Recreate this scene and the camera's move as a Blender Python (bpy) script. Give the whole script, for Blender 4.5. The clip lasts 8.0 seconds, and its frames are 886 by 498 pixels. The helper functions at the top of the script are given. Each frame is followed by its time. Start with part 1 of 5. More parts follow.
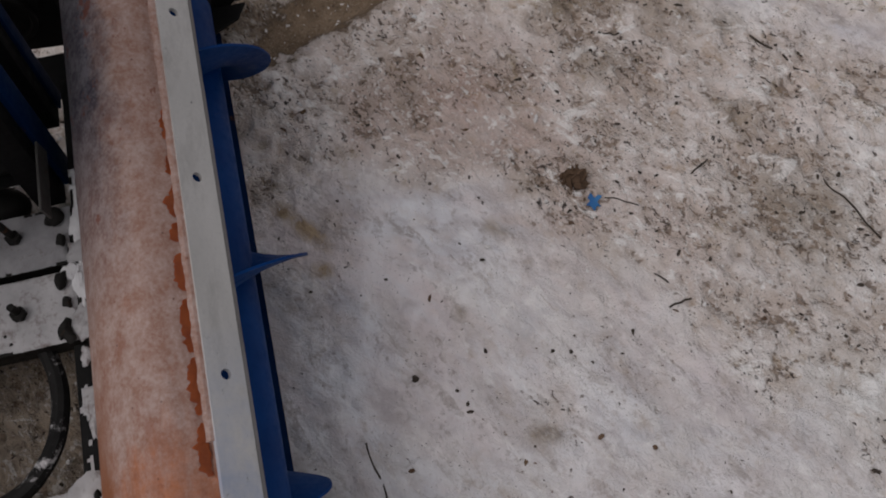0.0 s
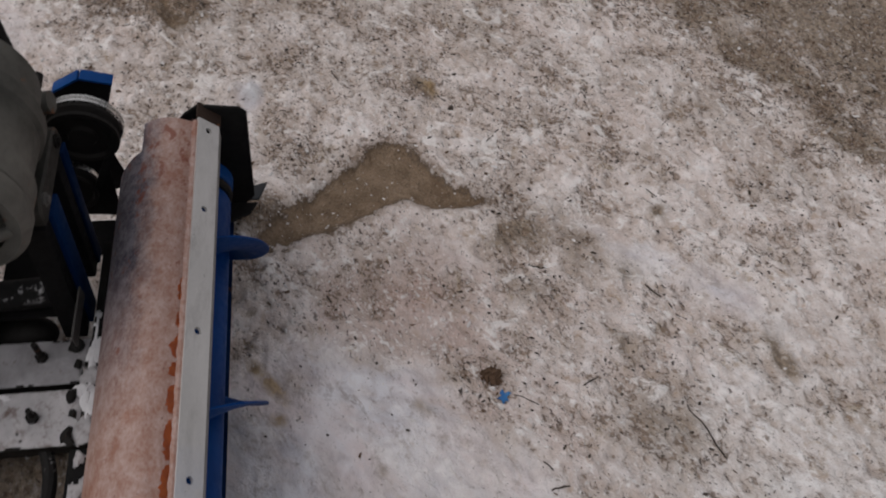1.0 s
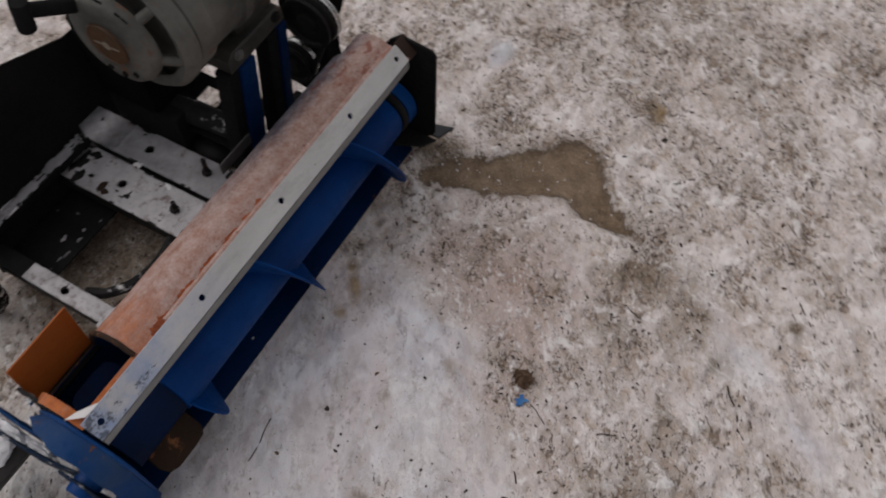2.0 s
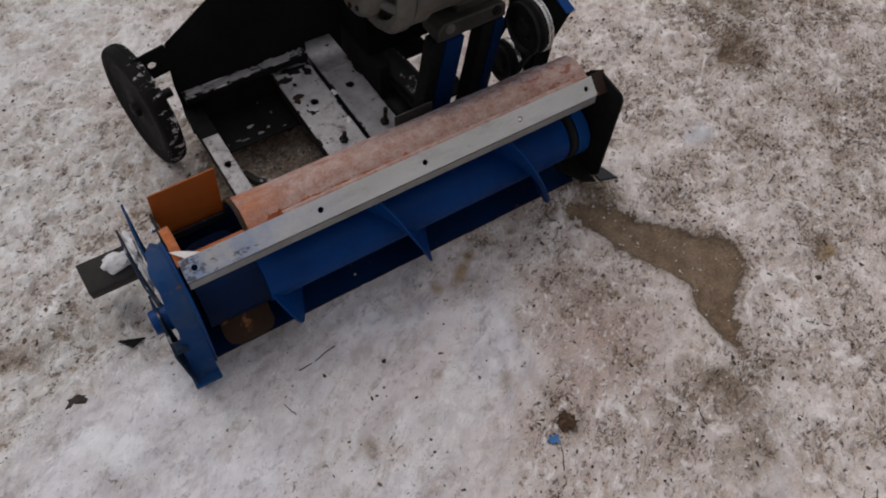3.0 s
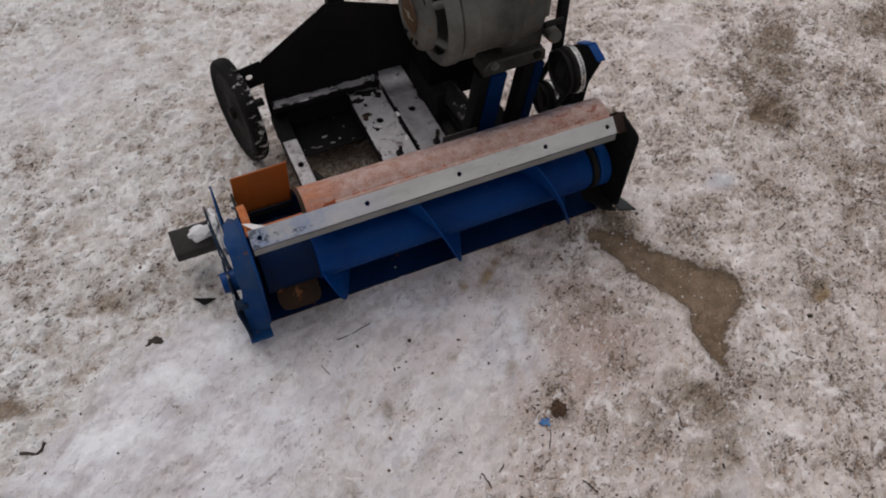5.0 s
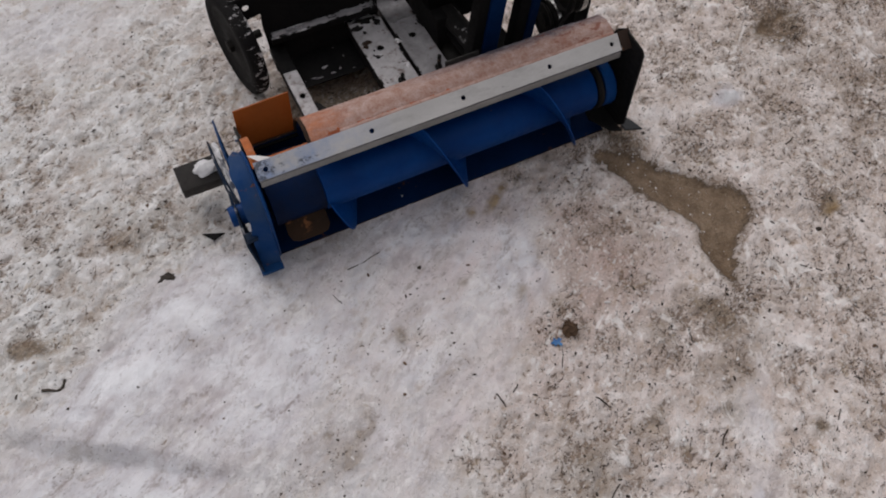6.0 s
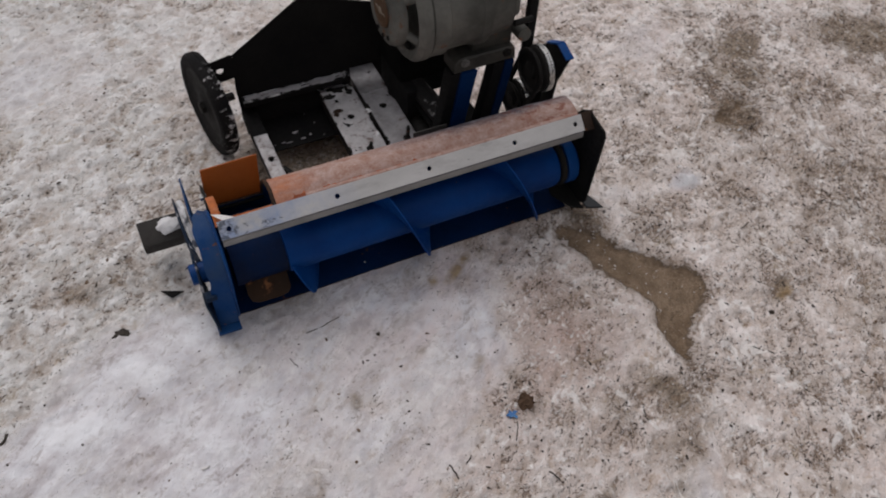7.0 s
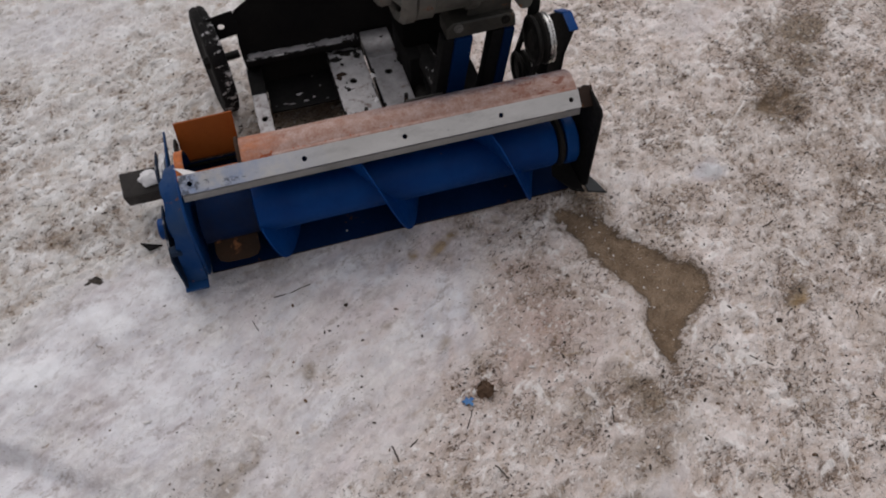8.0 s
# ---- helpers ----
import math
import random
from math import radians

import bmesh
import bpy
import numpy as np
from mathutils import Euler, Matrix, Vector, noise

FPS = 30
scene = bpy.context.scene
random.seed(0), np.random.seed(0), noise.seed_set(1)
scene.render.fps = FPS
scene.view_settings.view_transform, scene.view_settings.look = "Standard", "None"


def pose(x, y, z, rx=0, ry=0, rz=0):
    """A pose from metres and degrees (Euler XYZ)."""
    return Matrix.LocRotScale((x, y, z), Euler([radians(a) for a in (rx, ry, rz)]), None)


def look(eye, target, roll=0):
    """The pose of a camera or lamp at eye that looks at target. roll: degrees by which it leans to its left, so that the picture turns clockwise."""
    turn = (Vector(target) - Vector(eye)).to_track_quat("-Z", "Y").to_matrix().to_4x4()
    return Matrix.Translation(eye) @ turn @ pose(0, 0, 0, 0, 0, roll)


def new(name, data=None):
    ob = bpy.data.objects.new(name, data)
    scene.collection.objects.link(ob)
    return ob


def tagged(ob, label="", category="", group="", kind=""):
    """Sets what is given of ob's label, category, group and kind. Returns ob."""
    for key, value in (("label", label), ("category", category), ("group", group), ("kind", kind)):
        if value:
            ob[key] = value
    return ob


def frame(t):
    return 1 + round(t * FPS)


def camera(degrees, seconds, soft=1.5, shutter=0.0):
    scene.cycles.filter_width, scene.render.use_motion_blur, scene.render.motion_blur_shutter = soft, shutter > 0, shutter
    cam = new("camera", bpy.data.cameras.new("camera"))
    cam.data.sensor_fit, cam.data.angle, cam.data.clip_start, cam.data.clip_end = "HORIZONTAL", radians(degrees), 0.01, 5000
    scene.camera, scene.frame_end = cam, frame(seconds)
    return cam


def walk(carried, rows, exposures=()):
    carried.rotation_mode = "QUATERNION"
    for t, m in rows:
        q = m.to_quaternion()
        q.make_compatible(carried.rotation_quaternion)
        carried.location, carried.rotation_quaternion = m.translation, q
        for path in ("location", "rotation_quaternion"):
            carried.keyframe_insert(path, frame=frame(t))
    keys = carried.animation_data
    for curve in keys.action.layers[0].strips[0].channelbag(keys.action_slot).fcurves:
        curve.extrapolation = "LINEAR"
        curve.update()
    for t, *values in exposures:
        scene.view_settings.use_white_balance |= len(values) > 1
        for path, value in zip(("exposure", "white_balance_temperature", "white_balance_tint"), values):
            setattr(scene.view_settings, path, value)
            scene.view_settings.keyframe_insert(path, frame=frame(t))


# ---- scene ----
cam = camera(56.5, 8.0, soft=1.9, shutter=0.15)
PATH = [
    (0, (-0.429, -0.168, 0.995), (0.343, -0.296, -0.845), -4.2),
    (0.5, (-0.452, -0.142, 1.057), (0.39, -0.377, -0.742), 2.1),
    (1, (-0.58, -0.199, 1.245), (0.58, -0.436, -0.366), 6.0),
    (1.2, (-0.662, -0.231, 1.294), (0.434, -0.351, -0.359), 6.9),
    (1.5, (-0.646, -0.327, 1.303), (0.341, -0.203, -0.432), 7.5),
    (1.8, (-0.593, -0.492, 1.338), (0.379, -0.192, -0.372), 3.8),
    (2, (-0.554, -0.629, 1.329), (0.404, -0.058, -0.331), -0.9),
    (2.2, (-0.538, -0.765, 1.318), (0.312, 0.069, -0.289), -4.2),
    (3.3, (-0.542, -0.795, 1.350), (0.192, 0.158, -0.248), 8.0),
    (3.5, (-0.522, -0.796, 1.361), (0.221, 0.159, -0.231), 9.2),
    (4, (-0.519, -0.934, 1.368), (0.104, 0.154, -0.192), 7.1),
    (4.2, (-0.526, -0.996, 1.400), (0.063, 0.161, -0.123), 5.8),
    (5.3, (-0.565, -1.058, 1.492), (0.003, 0.038, -0.082), 4.2),
    (5.5, (-0.564, -1.068, 1.477), (-0.034, -0.005, -0.132), 5.0),
    (6, (-0.576, -1.061, 1.471), (-0.052, -0.037, -0.166), 2.1),
    (6.3, (-0.566, -1.055, 1.478), (0.115, -0.089, -0.136), 8.6),
    (6.5, (-0.574, -1.048, 1.491), (0.116, -0.079, -0.117), 8.4),
    (7, (-0.572, -1.078, 1.477), (0.079, 0.038, -0.049), 7.1),
    (7.2, (-0.541, -1.080, 1.484), (0.026, 0.062, -0.059), 6.2),
    (7.5, (-0.47, -1.121, 1.476), (0.099, 0.016, -0.068), 4.3),
    (7.7, (-0.417, -1.158, 1.464), (0.111, 0.015, -0.065), 3.3),
    (8, (-0.29, -1.141, 1.42), (0.101, 0.037, -0.149), 2.4),
]
EXPOSURES = [(0.0, -0.38), (1.0, -0.20), (2.0, -0.15), (3.5, -0.15), (5.5, 0.0), (8.0, 0.0)]
walk(cam, [(t, look(eye, target, roll)) for t, eye, target, roll in PATH], EXPOSURES)

# ---- light: a thin overcast winter sky ----
SUN_UP, SUN_ROUND = 52.0, 350.0
world = bpy.data.worlds.new("overcast_sky")
scene.world = world
world.use_nodes = True
wn = world.node_tree.nodes
sky = wn.new("ShaderNodeTexSky")
sky.sky_type = "NISHITA"
sky.sun_disc = False
sky.sun_elevation, sky.sun_rotation = radians(SUN_UP), radians(SUN_ROUND)
sky.air_density, sky.dust_density, sky.ozone_density = 1.0, 6.0, 1.0
aim = wn.new("ShaderNodeSeparateXYZ")
world.node_tree.links.new(wn.new("ShaderNodeTexCoord").outputs["Generated"], aim.inputs[0])
rise = wn.new("ShaderNodeMapRange")
rise.inputs[1].default_value, rise.inputs[2].default_value, rise.inputs[3].default_value, rise.inputs[4].default_value = 0.0, 1.0, 0.12, 1.0
world.node_tree.links.new(aim.outputs[2], rise.inputs[0])
haze = wn.new("ShaderNodeMix")
haze.data_type = "RGBA"
haze.inputs[0].default_value = 0.85
haze.inputs[7].default_value = (10.9, 10.55, 10.9, 1)
world.node_tree.links.new(sky.outputs[0], haze.inputs[6])
cloud = wn.new("ShaderNodeMix")
cloud.data_type, cloud.blend_type = "RGBA", "MULTIPLY"
cloud.inputs[0].default_value = 1.0
world.node_tree.links.new(haze.outputs[2], cloud.inputs[6])
world.node_tree.links.new(rise.outputs[0], cloud.inputs[7])
world.node_tree.links.new(cloud.outputs[2], wn["Background"].inputs[0])
wn["Background"].inputs[1].default_value = 0.066
sun = new("sun", bpy.data.lights.new("sun", "SUN"))
sun.data.energy, sun.data.angle, sun.data.color = 1.15, radians(50), (1.0, 0.95, 0.945)
az, el = radians(90 - SUN_ROUND), radians(SUN_UP)
sun.matrix_world = look((4 * math.cos(az) * math.cos(el), 4 * math.sin(az) * math.cos(el), 4 * math.sin(el)), (0, 0, 0))


# ---- materials ----
class Nodes:
    """Short hand for building one node material."""

    def __init__(self, name):
        self.mat = bpy.data.materials.new(name)
        self.mat.use_nodes = True
        self.tree = self.mat.node_tree
        self.bsdf = self.tree.nodes["Principled BSDF"]
        self.where = self.tree.nodes.new("ShaderNodeTexCoord").outputs["Object"]

    def wire(self, value, socket):
        if isinstance(value, bpy.types.NodeSocket):
            self.tree.links.new(value, socket)
        elif isinstance(value, tuple) and len(value) == 3 and socket.type == "RGBA":
            socket.default_value = (*value, 1)
        else:
            socket.default_value = value

    def noise(self, scale, detail=4.0, rough=0.6, stretch=None, offset=(0, 0, 0), twist=0.0):
        n = self.tree.nodes.new("ShaderNodeTexNoise")
        n.inputs["Distortion"].default_value = twist
        n.inputs["Scale"].default_value, n.inputs["Detail"].default_value, n.inputs["Roughness"].default_value = scale, detail, rough
        m = self.tree.nodes.new("ShaderNodeMapping")
        m.inputs["Location"].default_value = offset
        if stretch:
            m.inputs["Scale"].default_value = stretch
        self.wire(self.where, m.inputs[0])
        self.wire(m.outputs[0], n.inputs["Vector"])
        return n.outputs["Fac"]

    def grain(self, scale, detail=3.0, rough=0.6, long=1.8, turn=32.0, offset=(0, 0, 0), twist=0.0):
        """Noise drawn out along one direction of the ground."""
        n = self.tree.nodes.new("ShaderNodeTexNoise")
        n.inputs["Distortion"].default_value = twist
        n.inputs["Scale"].default_value, n.inputs["Detail"].default_value, n.inputs["Roughness"].default_value = scale, detail, rough
        m = self.tree.nodes.new("ShaderNodeMapping")
        m.vector_type = "TEXTURE"
        m.inputs["Location"].default_value = offset
        m.inputs["Rotation"].default_value = (0, 0, radians(turn))
        m.inputs["Scale"].default_value = (long, 1, 1)
        self.wire(self.where, m.inputs[0])
        self.wire(m.outputs[0], n.inputs["Vector"])
        return n.outputs["Fac"]

    def blend(self, *pairs):
        """A weighted sum of values."""
        total = self.math("MULTIPLY", pairs[0][0], pairs[0][1])
        for value, weight in pairs[1:]:
            total = self.math("ADD", total, self.math("MULTIPLY", value, weight))
        return total

    def cells(self, scale, offset=(0, 0, 0)):
        n = self.tree.nodes.new("ShaderNodeTexVoronoi")
        n.inputs["Scale"].default_value = scale
        m = self.tree.nodes.new("ShaderNodeMapping")
        m.inputs["Location"].default_value = offset
        self.wire(self.where, m.inputs[0])
        self.wire(m.outputs[0], n.inputs["Vector"])
        return n.outputs["Distance"]

    def ramp(self, value, lo, hi, a=0.0, b=1.0):
        n = self.tree.nodes.new("ShaderNodeMapRange")
        n.inputs[1].default_value, n.inputs[2].default_value, n.inputs[3].default_value, n.inputs[4].default_value = lo, hi, a, b
        self.wire(value, n.inputs[0])
        return n.outputs[0]

    def math(self, op, a, b=0.0):
        n = self.tree.nodes.new("ShaderNodeMath")
        n.operation = op
        self.wire(a, n.inputs[0]), self.wire(b, n.inputs[1])
        return n.outputs[0]

    def mix(self, fac, a, b):
        n = self.tree.nodes.new("ShaderNodeMix")
        n.data_type = "RGBA"
        self.wire(fac, n.inputs[0]), self.wire(a, n.inputs[6]), self.wire(b, n.inputs[7])
        return n.outputs[2]

    def axis(self, k, source="Object"):
        n = self.tree.nodes.new("ShaderNodeSeparateXYZ")
        self.wire(self.where, n.inputs[0])
        return n.outputs[k]

    def up(self):
        g = self.tree.nodes.new("ShaderNodeNewGeometry")
        n = self.tree.nodes.new("ShaderNodeSeparateXYZ")
        self.wire(g.outputs["Normal"], n.inputs[0])
        return n.outputs[2]

    def attribute(self, name):
        n = self.tree.nodes.new("ShaderNodeAttribute")
        n.attribute_name = name
        return n.outputs["Fac"]

    def bump(self, height, strength, distance=0.002):
        n = self.tree.nodes.new("ShaderNodeBump")
        n.inputs["Strength"].default_value, n.inputs["Distance"].default_value = strength, distance
        self.wire(height, n.inputs["Height"])
        self.wire(n.outputs[0], self.bsdf.inputs["Normal"])

    def done(self, color, rough=0.5, metal=0.0):
        self.wire(color, self.bsdf.inputs["Base Color"])
        self.wire(rough, self.bsdf.inputs["Roughness"])
        self.wire(metal, self.bsdf.inputs["Metallic"])
        return self.mat


def worn(name, color, second, rough=0.5, metal=0.0, frost=0.0, rust=0.0, grain=90.0, bump=0.15, gloss=0.4):
    """Paint, rubber or metal with broad tone shifts, fine grain, chips of rust and a dusting of frost on what faces up."""
    n = Nodes(name)
    tone = n.mix(n.ramp(n.noise(9, 5), 0.35, 0.7), color, second)
    fine = n.noise(grain, 6, 0.7)
    tone = n.mix(n.ramp(fine, 0.55, 0.8, 0, 0.35), tone, tuple(0.5 * c for c in color))
    r = n.ramp(fine, 0.3, 0.7, rough - 0.1, min(rough + 0.15, 1))
    if rust:
        chips = n.ramp(n.math("ADD", n.noise(35, 6, 0.7), n.math("MULTIPLY", n.noise(7, 3), 0.4)), 0.95 - 0.35 * rust, 1.02 - 0.35 * rust)
        tone = n.mix(chips, tone, n.mix(n.ramp(n.noise(120, 4), 0.4, 0.6), (0.10, 0.045, 0.02), (0.19, 0.08, 0.035)))
    if frost:
        lie = n.math("MULTIPLY", n.ramp(n.up(), 0.1, 0.75), n.ramp(n.math("ADD", n.math("MULTIPLY", n.noise(28, 6, 0.75), 0.7), n.math("MULTIPLY", n.noise(6, 2), 0.4)), 0.78 - 0.3 * frost, 0.86 - 0.3 * frost))
        tone = n.mix(lie, tone, (0.72, 0.71, 0.72))
        r = n.math("MAXIMUM", r, n.math("MULTIPLY", lie, 0.9))
    n.bump(fine, bump, 0.001)
    n.bsdf.inputs["Specular IOR Level"].default_value = gloss
    return n.done(tone, r, metal)


def shell_material():
    """Orange paint gone to primer under a crust of greyish pink hoar frost, worn blue-grey towards the belt side."""
    n = Nodes("frosted_orange_paint")
    fine, mid, broad = n.noise(420, 4, 0.7), n.noise(70, 5, 0.65), n.noise(9, 5, 0.62)
    orange = n.mix(n.ramp(mid, 0.35, 0.7), (0.50, 0.15, 0.04), (0.30, 0.08, 0.022))
    grainy = n.blend((n.noise(260, 3, 0.7, None, (1, 2, 3)), 0.38), (n.noise(48, 5, 0.72, None, (4, 4, 1)), 0.62))
    frost = n.mix(n.ramp(grainy, 0.40, 0.60), (0.315, 0.182, 0.142), (0.468, 0.362, 0.330))
    x = n.axis(0)
    cover = n.math("ADD", n.ramp(x, -0.40, -0.20, 0.0, 0.50), n.math("MULTIPLY", n.noise(34, 6, 0.7, (0.30, 1, 1)), 0.8))
    cover = n.math("ADD", cover, n.math("MULTIPLY", broad, 0.35))
    tone = n.mix(n.ramp(cover, 0.66, 1.0, 0, 0.93), orange, frost)
    red = n.ramp(n.math("ADD", n.noise(24, 5, 0.7, (0.7, 1, 1), (3, 1, 2)), n.ramp(x, 0.0, 0.35, 0, 0.05)), 0.56, 0.68, 0, 0.6)
    tone = n.mix(red, tone, (0.25, 0.085, 0.045))
    rear = n.math("MULTIPLY", n.ramp(x, -0.14, -0.26), n.ramp(n.math("ADD", n.axis(1), n.ramp(n.noise(30, 5, 0.7), 0.3, 0.7, -0.012, 0.012)), 0.104, 0.124))
    tone = n.mix(n.math("MULTIPLY", rear, 0.9), tone, (0.27, 0.085, 0.026))
    edge = n.math("ADD", n.ramp(n.axis(1), 0.040, 0.110, 0.0, 0.62), n.math("MULTIPLY", n.noise(26, 6, 0.72, (0.8, 1, 1), (5, 0, 1)), 0.75))
    grey = n.math("MULTIPLY", n.ramp(x, -0.12, 0.14), n.ramp(edge, 0.56, 0.88, 0, 0.88))
    tone = n.mix(grey, tone, n.mix(n.ramp(grainy, 0.42, 0.58), (0.048, 0.056, 0.088), (0.195, 0.195, 0.225)))
    scab = n.ramp(n.math("ADD", n.noise(44, 5, 0.72, (0.8, 1, 1), (8, 3, 2)), n.ramp(x, 0.0, 0.30, -0.045, 0.035)), 0.588, 0.65, 0, 0.75)
    tone = n.mix(scab, tone, (0.20, 0.055, 0.03))
    specks = n.ramp(n.cells(85), 0.12, 0.05)
    tone = n.mix(n.math("MULTIPLY", specks, n.ramp(mid, 0.5, 0.58)), tone, (0.10, 0.045, 0.035))
    n.bump(n.math("ADD", fine, mid), 0.3, 0.0012)
    return n.done(tone, 0.85)


def peel_material():
    """Bare orange edge where the frost has flaked off."""
    n = Nodes("bare_orange_paint")
    tone = n.mix(n.ramp(n.noise(60, 5), 0.35, 0.7), (0.50, 0.12, 0.025), (0.33, 0.07, 0.018))
    n.bump(n.noise(200, 4), 0.2, 0.001)
    return n.done(tone, n.ramp(n.noise(50), 0.3, 0.7, 0.45, 0.7))


def strip_material():
    """Galvanised grey flat bar, chalky, with blue overspray and black marks at the hatch end."""
    n = Nodes("grey_primed_steel")
    fine = n.noise(300, 4, 0.7)
    x = n.axis(0)
    tone = n.mix(n.ramp(n.noise(14, 5, 0.65, (0.4, 1, 1)), 0.3, 0.75), (0.47, 0.465, 0.455), (0.62, 0.61, 0.60))
    tone = n.mix(n.ramp(fine, 0.5, 0.8, 0, 0.3), tone, (0.33, 0.33, 0.34))
    spray = n.math("MULTIPLY", n.ramp(x, -0.12, -0.32), n.ramp(n.noise(19, 5, 0.65), 0.36, 0.64, 0.05, 0.75))
    smudge = n.ramp(n.noise(22, 6, 0.72, (0.35, 1, 1), (2, 0, 3)), 0.54, 0.72, 0, 0.55)
    tone = n.mix(smudge, tone, (0.26, 0.25, 0.245))
    tone = n.mix(spray, tone, (0.19, 0.29, 0.52))
    soiled = n.math("ADD", n.noise(70, 6, 0.82, (0.6, 1, 1)), n.ramp(x, -0.26, -0.41, -0.14, 0.015))
    tone = n.mix(n.ramp(soiled, 0.51, 0.56, 0, 0.8), tone, (0.045, 0.05, 0.062))
    n.bump(fine, 0.12, 0.001)
    return n.done(tone, 0.6, 0.1)


def tyre_material():
    """Black rubber with snow trodden into the inner half of the tread."""
    n = Nodes("snowy_tyre_rubber")
    fine = n.noise(200, 5, 0.7)
    tone = n.mix(n.ramp(n.noise(12, 5), 0.35, 0.7), (0.008, 0.008, 0.0085), (0.017, 0.016, 0.016))
    caked = n.math("ADD", n.math("MULTIPLY", n.noise(75, 5, 0.75, (0.6, 1, 1)), 0.75), n.math("MULTIPLY", n.noise(12, 2), 0.35))
    caked = n.ramp(n.math("ADD", caked, n.ramp(n.axis(0), -0.350, -0.315, -0.07, 0.075)), 0.655, 0.70)
    tone = n.mix(caked, tone, n.mix(fine, (0.42, 0.41, 0.41), (0.75, 0.74, 0.75)))
    n.bump(n.math("ADD", fine, n.math("MULTIPLY", caked, 1.5)), 0.4, 0.002)
    n.bsdf.inputs["Specular IOR Level"].default_value = 0.07
    return n.done(tone, 0.75)


def snow_material(name, low, high, dark=0.0):
    n = Nodes(name)
    fine = n.noise(240, 6, 0.75)
    tone = n.mix(n.ramp(n.noise(30, 5), 0.3, 0.7), low, high)
    if dark:
        tone = n.mix(n.ramp(n.noise(45, 5, 0.7), 0.66 - 0.1 * dark, 0.7, 0, 0.9), tone, (0.12, 0.075, 0.06))
    n.bump(fine, 0.5, 0.002)
    return n.done(tone, 0.75)


def ground_material():
    """Trodden snow over a yard: pinkish white crust, murky slush in the hollows, brown flecks, and thawed pools of wet sand."""
    n = Nodes("trodden_dirty_snow")
    dirt, clean, brown, pool, pit, rose = (n.attribute(k) for k in ("dirt", "clean", "brown", "pool", "pit", "rose"))
    fine, mid = n.noise(300, 4, 0.65), n.grain(85, 4, 0.6, 1.4, 30, (5, 5, 0), 0.6)
    patch, broad = n.grain(26, 5, 0.62, 1.6, 35, (3, 1, 0), 0.8), n.noise(5.0, 4, 0.6)
    clear = n.ramp(n.math("ADD", clean, n.ramp(patch, 0.3, 0.7, -0.18, 0.18)), 0.12, 0.80)
    soil = n.ramp(clear, 0, 1, 1.0, 0.0)
    # the crust itself: white ridges, greyer hollows
    mottle = n.blend((n.noise(10, 4, 0.6, None, (8, 4, 0), 0.5), 0.38), (patch, 0.34), (mid, 0.18), (pit, 0.10))
    side = n.ramp(n.math("ADD", n.axis(0), n.ramp(broad, 0.3, 0.7, -0.25, 0.25)), -0.55, 0.25)
    crust = n.mix(n.ramp(mottle, 0.42, 0.585), n.mix(side, (0.875, 0.876, 0.876), (0.93, 0.868, 0.84)), n.mix(side, (0.65, 0.63, 0.60), (0.70, 0.61, 0.56)))
    bright = n.mix(n.ramp(n.blend((n.noise(7, 4, 0.6, None, (0, 2, 0), 0.5), 0.6), (n.grain(18, 4, 0.6, 3.0, 25, (1, 3, 0), 0.4), 0.4)), 0.36, 0.64), (0.535, 0.522, 0.56), (0.82, 0.823, 0.86))
    warm = n.ramp(n.blend((n.grain(6.5, 5, 0.62, 1.8, 52, (6, 1, 0), 0.8), 0.75), (n.grain(24, 4, 0.65, 2.0, 45, (3, 3, 0), 0.6), 0.25)), 0.47, 0.60, 0, 0.75)
    bright = n.mix(n.math("MULTIPLY", warm, n.ramp(n.axis(0), -0.55, -0.10, 0.25, 1.0)), bright, (0.72, 0.62, 0.61))
    bright = n.mix(n.ramp(clean, 0.72, 0.95), bright, (0.855, 0.868, 0.90))
    smudge = n.ramp(n.blend((n.grain(16, 5, 0.66, 2.2, 38, (4, 4, 0), 0.8), 0.7), (n.grain(44, 3, 0.6, 1.6, 30, (4, 1, 0), 0.5), 0.3)), 0.475, 0.60, 0, 0.66)
    bright = n.mix(n.math("MULTIPLY", smudge, n.ramp(clean, 0.72, 1.0, 1.0, 0.2)), bright, (0.43, 0.385, 0.395))
    wisps = n.ramp(n.blend((n.grain(30, 5, 0.72, 2.6, 30, (3, 8, 0), 1.0), 0.7), (n.noise(120, 3, 0.7, None, (2, 2, 0)), 0.3)), 0.535, 0.61, 0, 0.7)
    bright = n.mix(n.math("MULTIPLY", wisps, n.ramp(clean, 0.72, 1.0, 1.0, 0.15)), bright, (0.27, 0.225, 0.21))
    tone = n.mix(clear, crust, bright)
    rosy = n.math("MULTIPLY", n.math("ADD", n.math("MULTIPLY", rose, 0.85), n.ramp(n.noise(7, 4, 0.6, None, (9, 3, 0)), 0.46, 0.62, 0.0, 0.20)), n.ramp(clear, 0, 1, 1.0, 0.15))
    tone = n.mix(n.math("MULTIPLY", rosy, n.ramp(patch, 0.30, 0.60, 0.6, 1.0)), tone, n.mix(n.ramp(mid, 0.40, 0.58), (0.40, 0.275, 0.235), (0.58, 0.425, 0.375)))
    # brown melt water in the crust, and the shade painted under the chassis
    brown_shade = n.blend((n.noise(15, 5, 0.66, None, (1, 7, 0), 0.4), 0.55), (broad, 0.45), (brown, 0.72))
    brown_shade = n.math("MULTIPLY", n.ramp(brown_shade, 0.50, 0.95, 0, 0.92), n.ramp(clear, 0, 1, 1.0, 0.6))
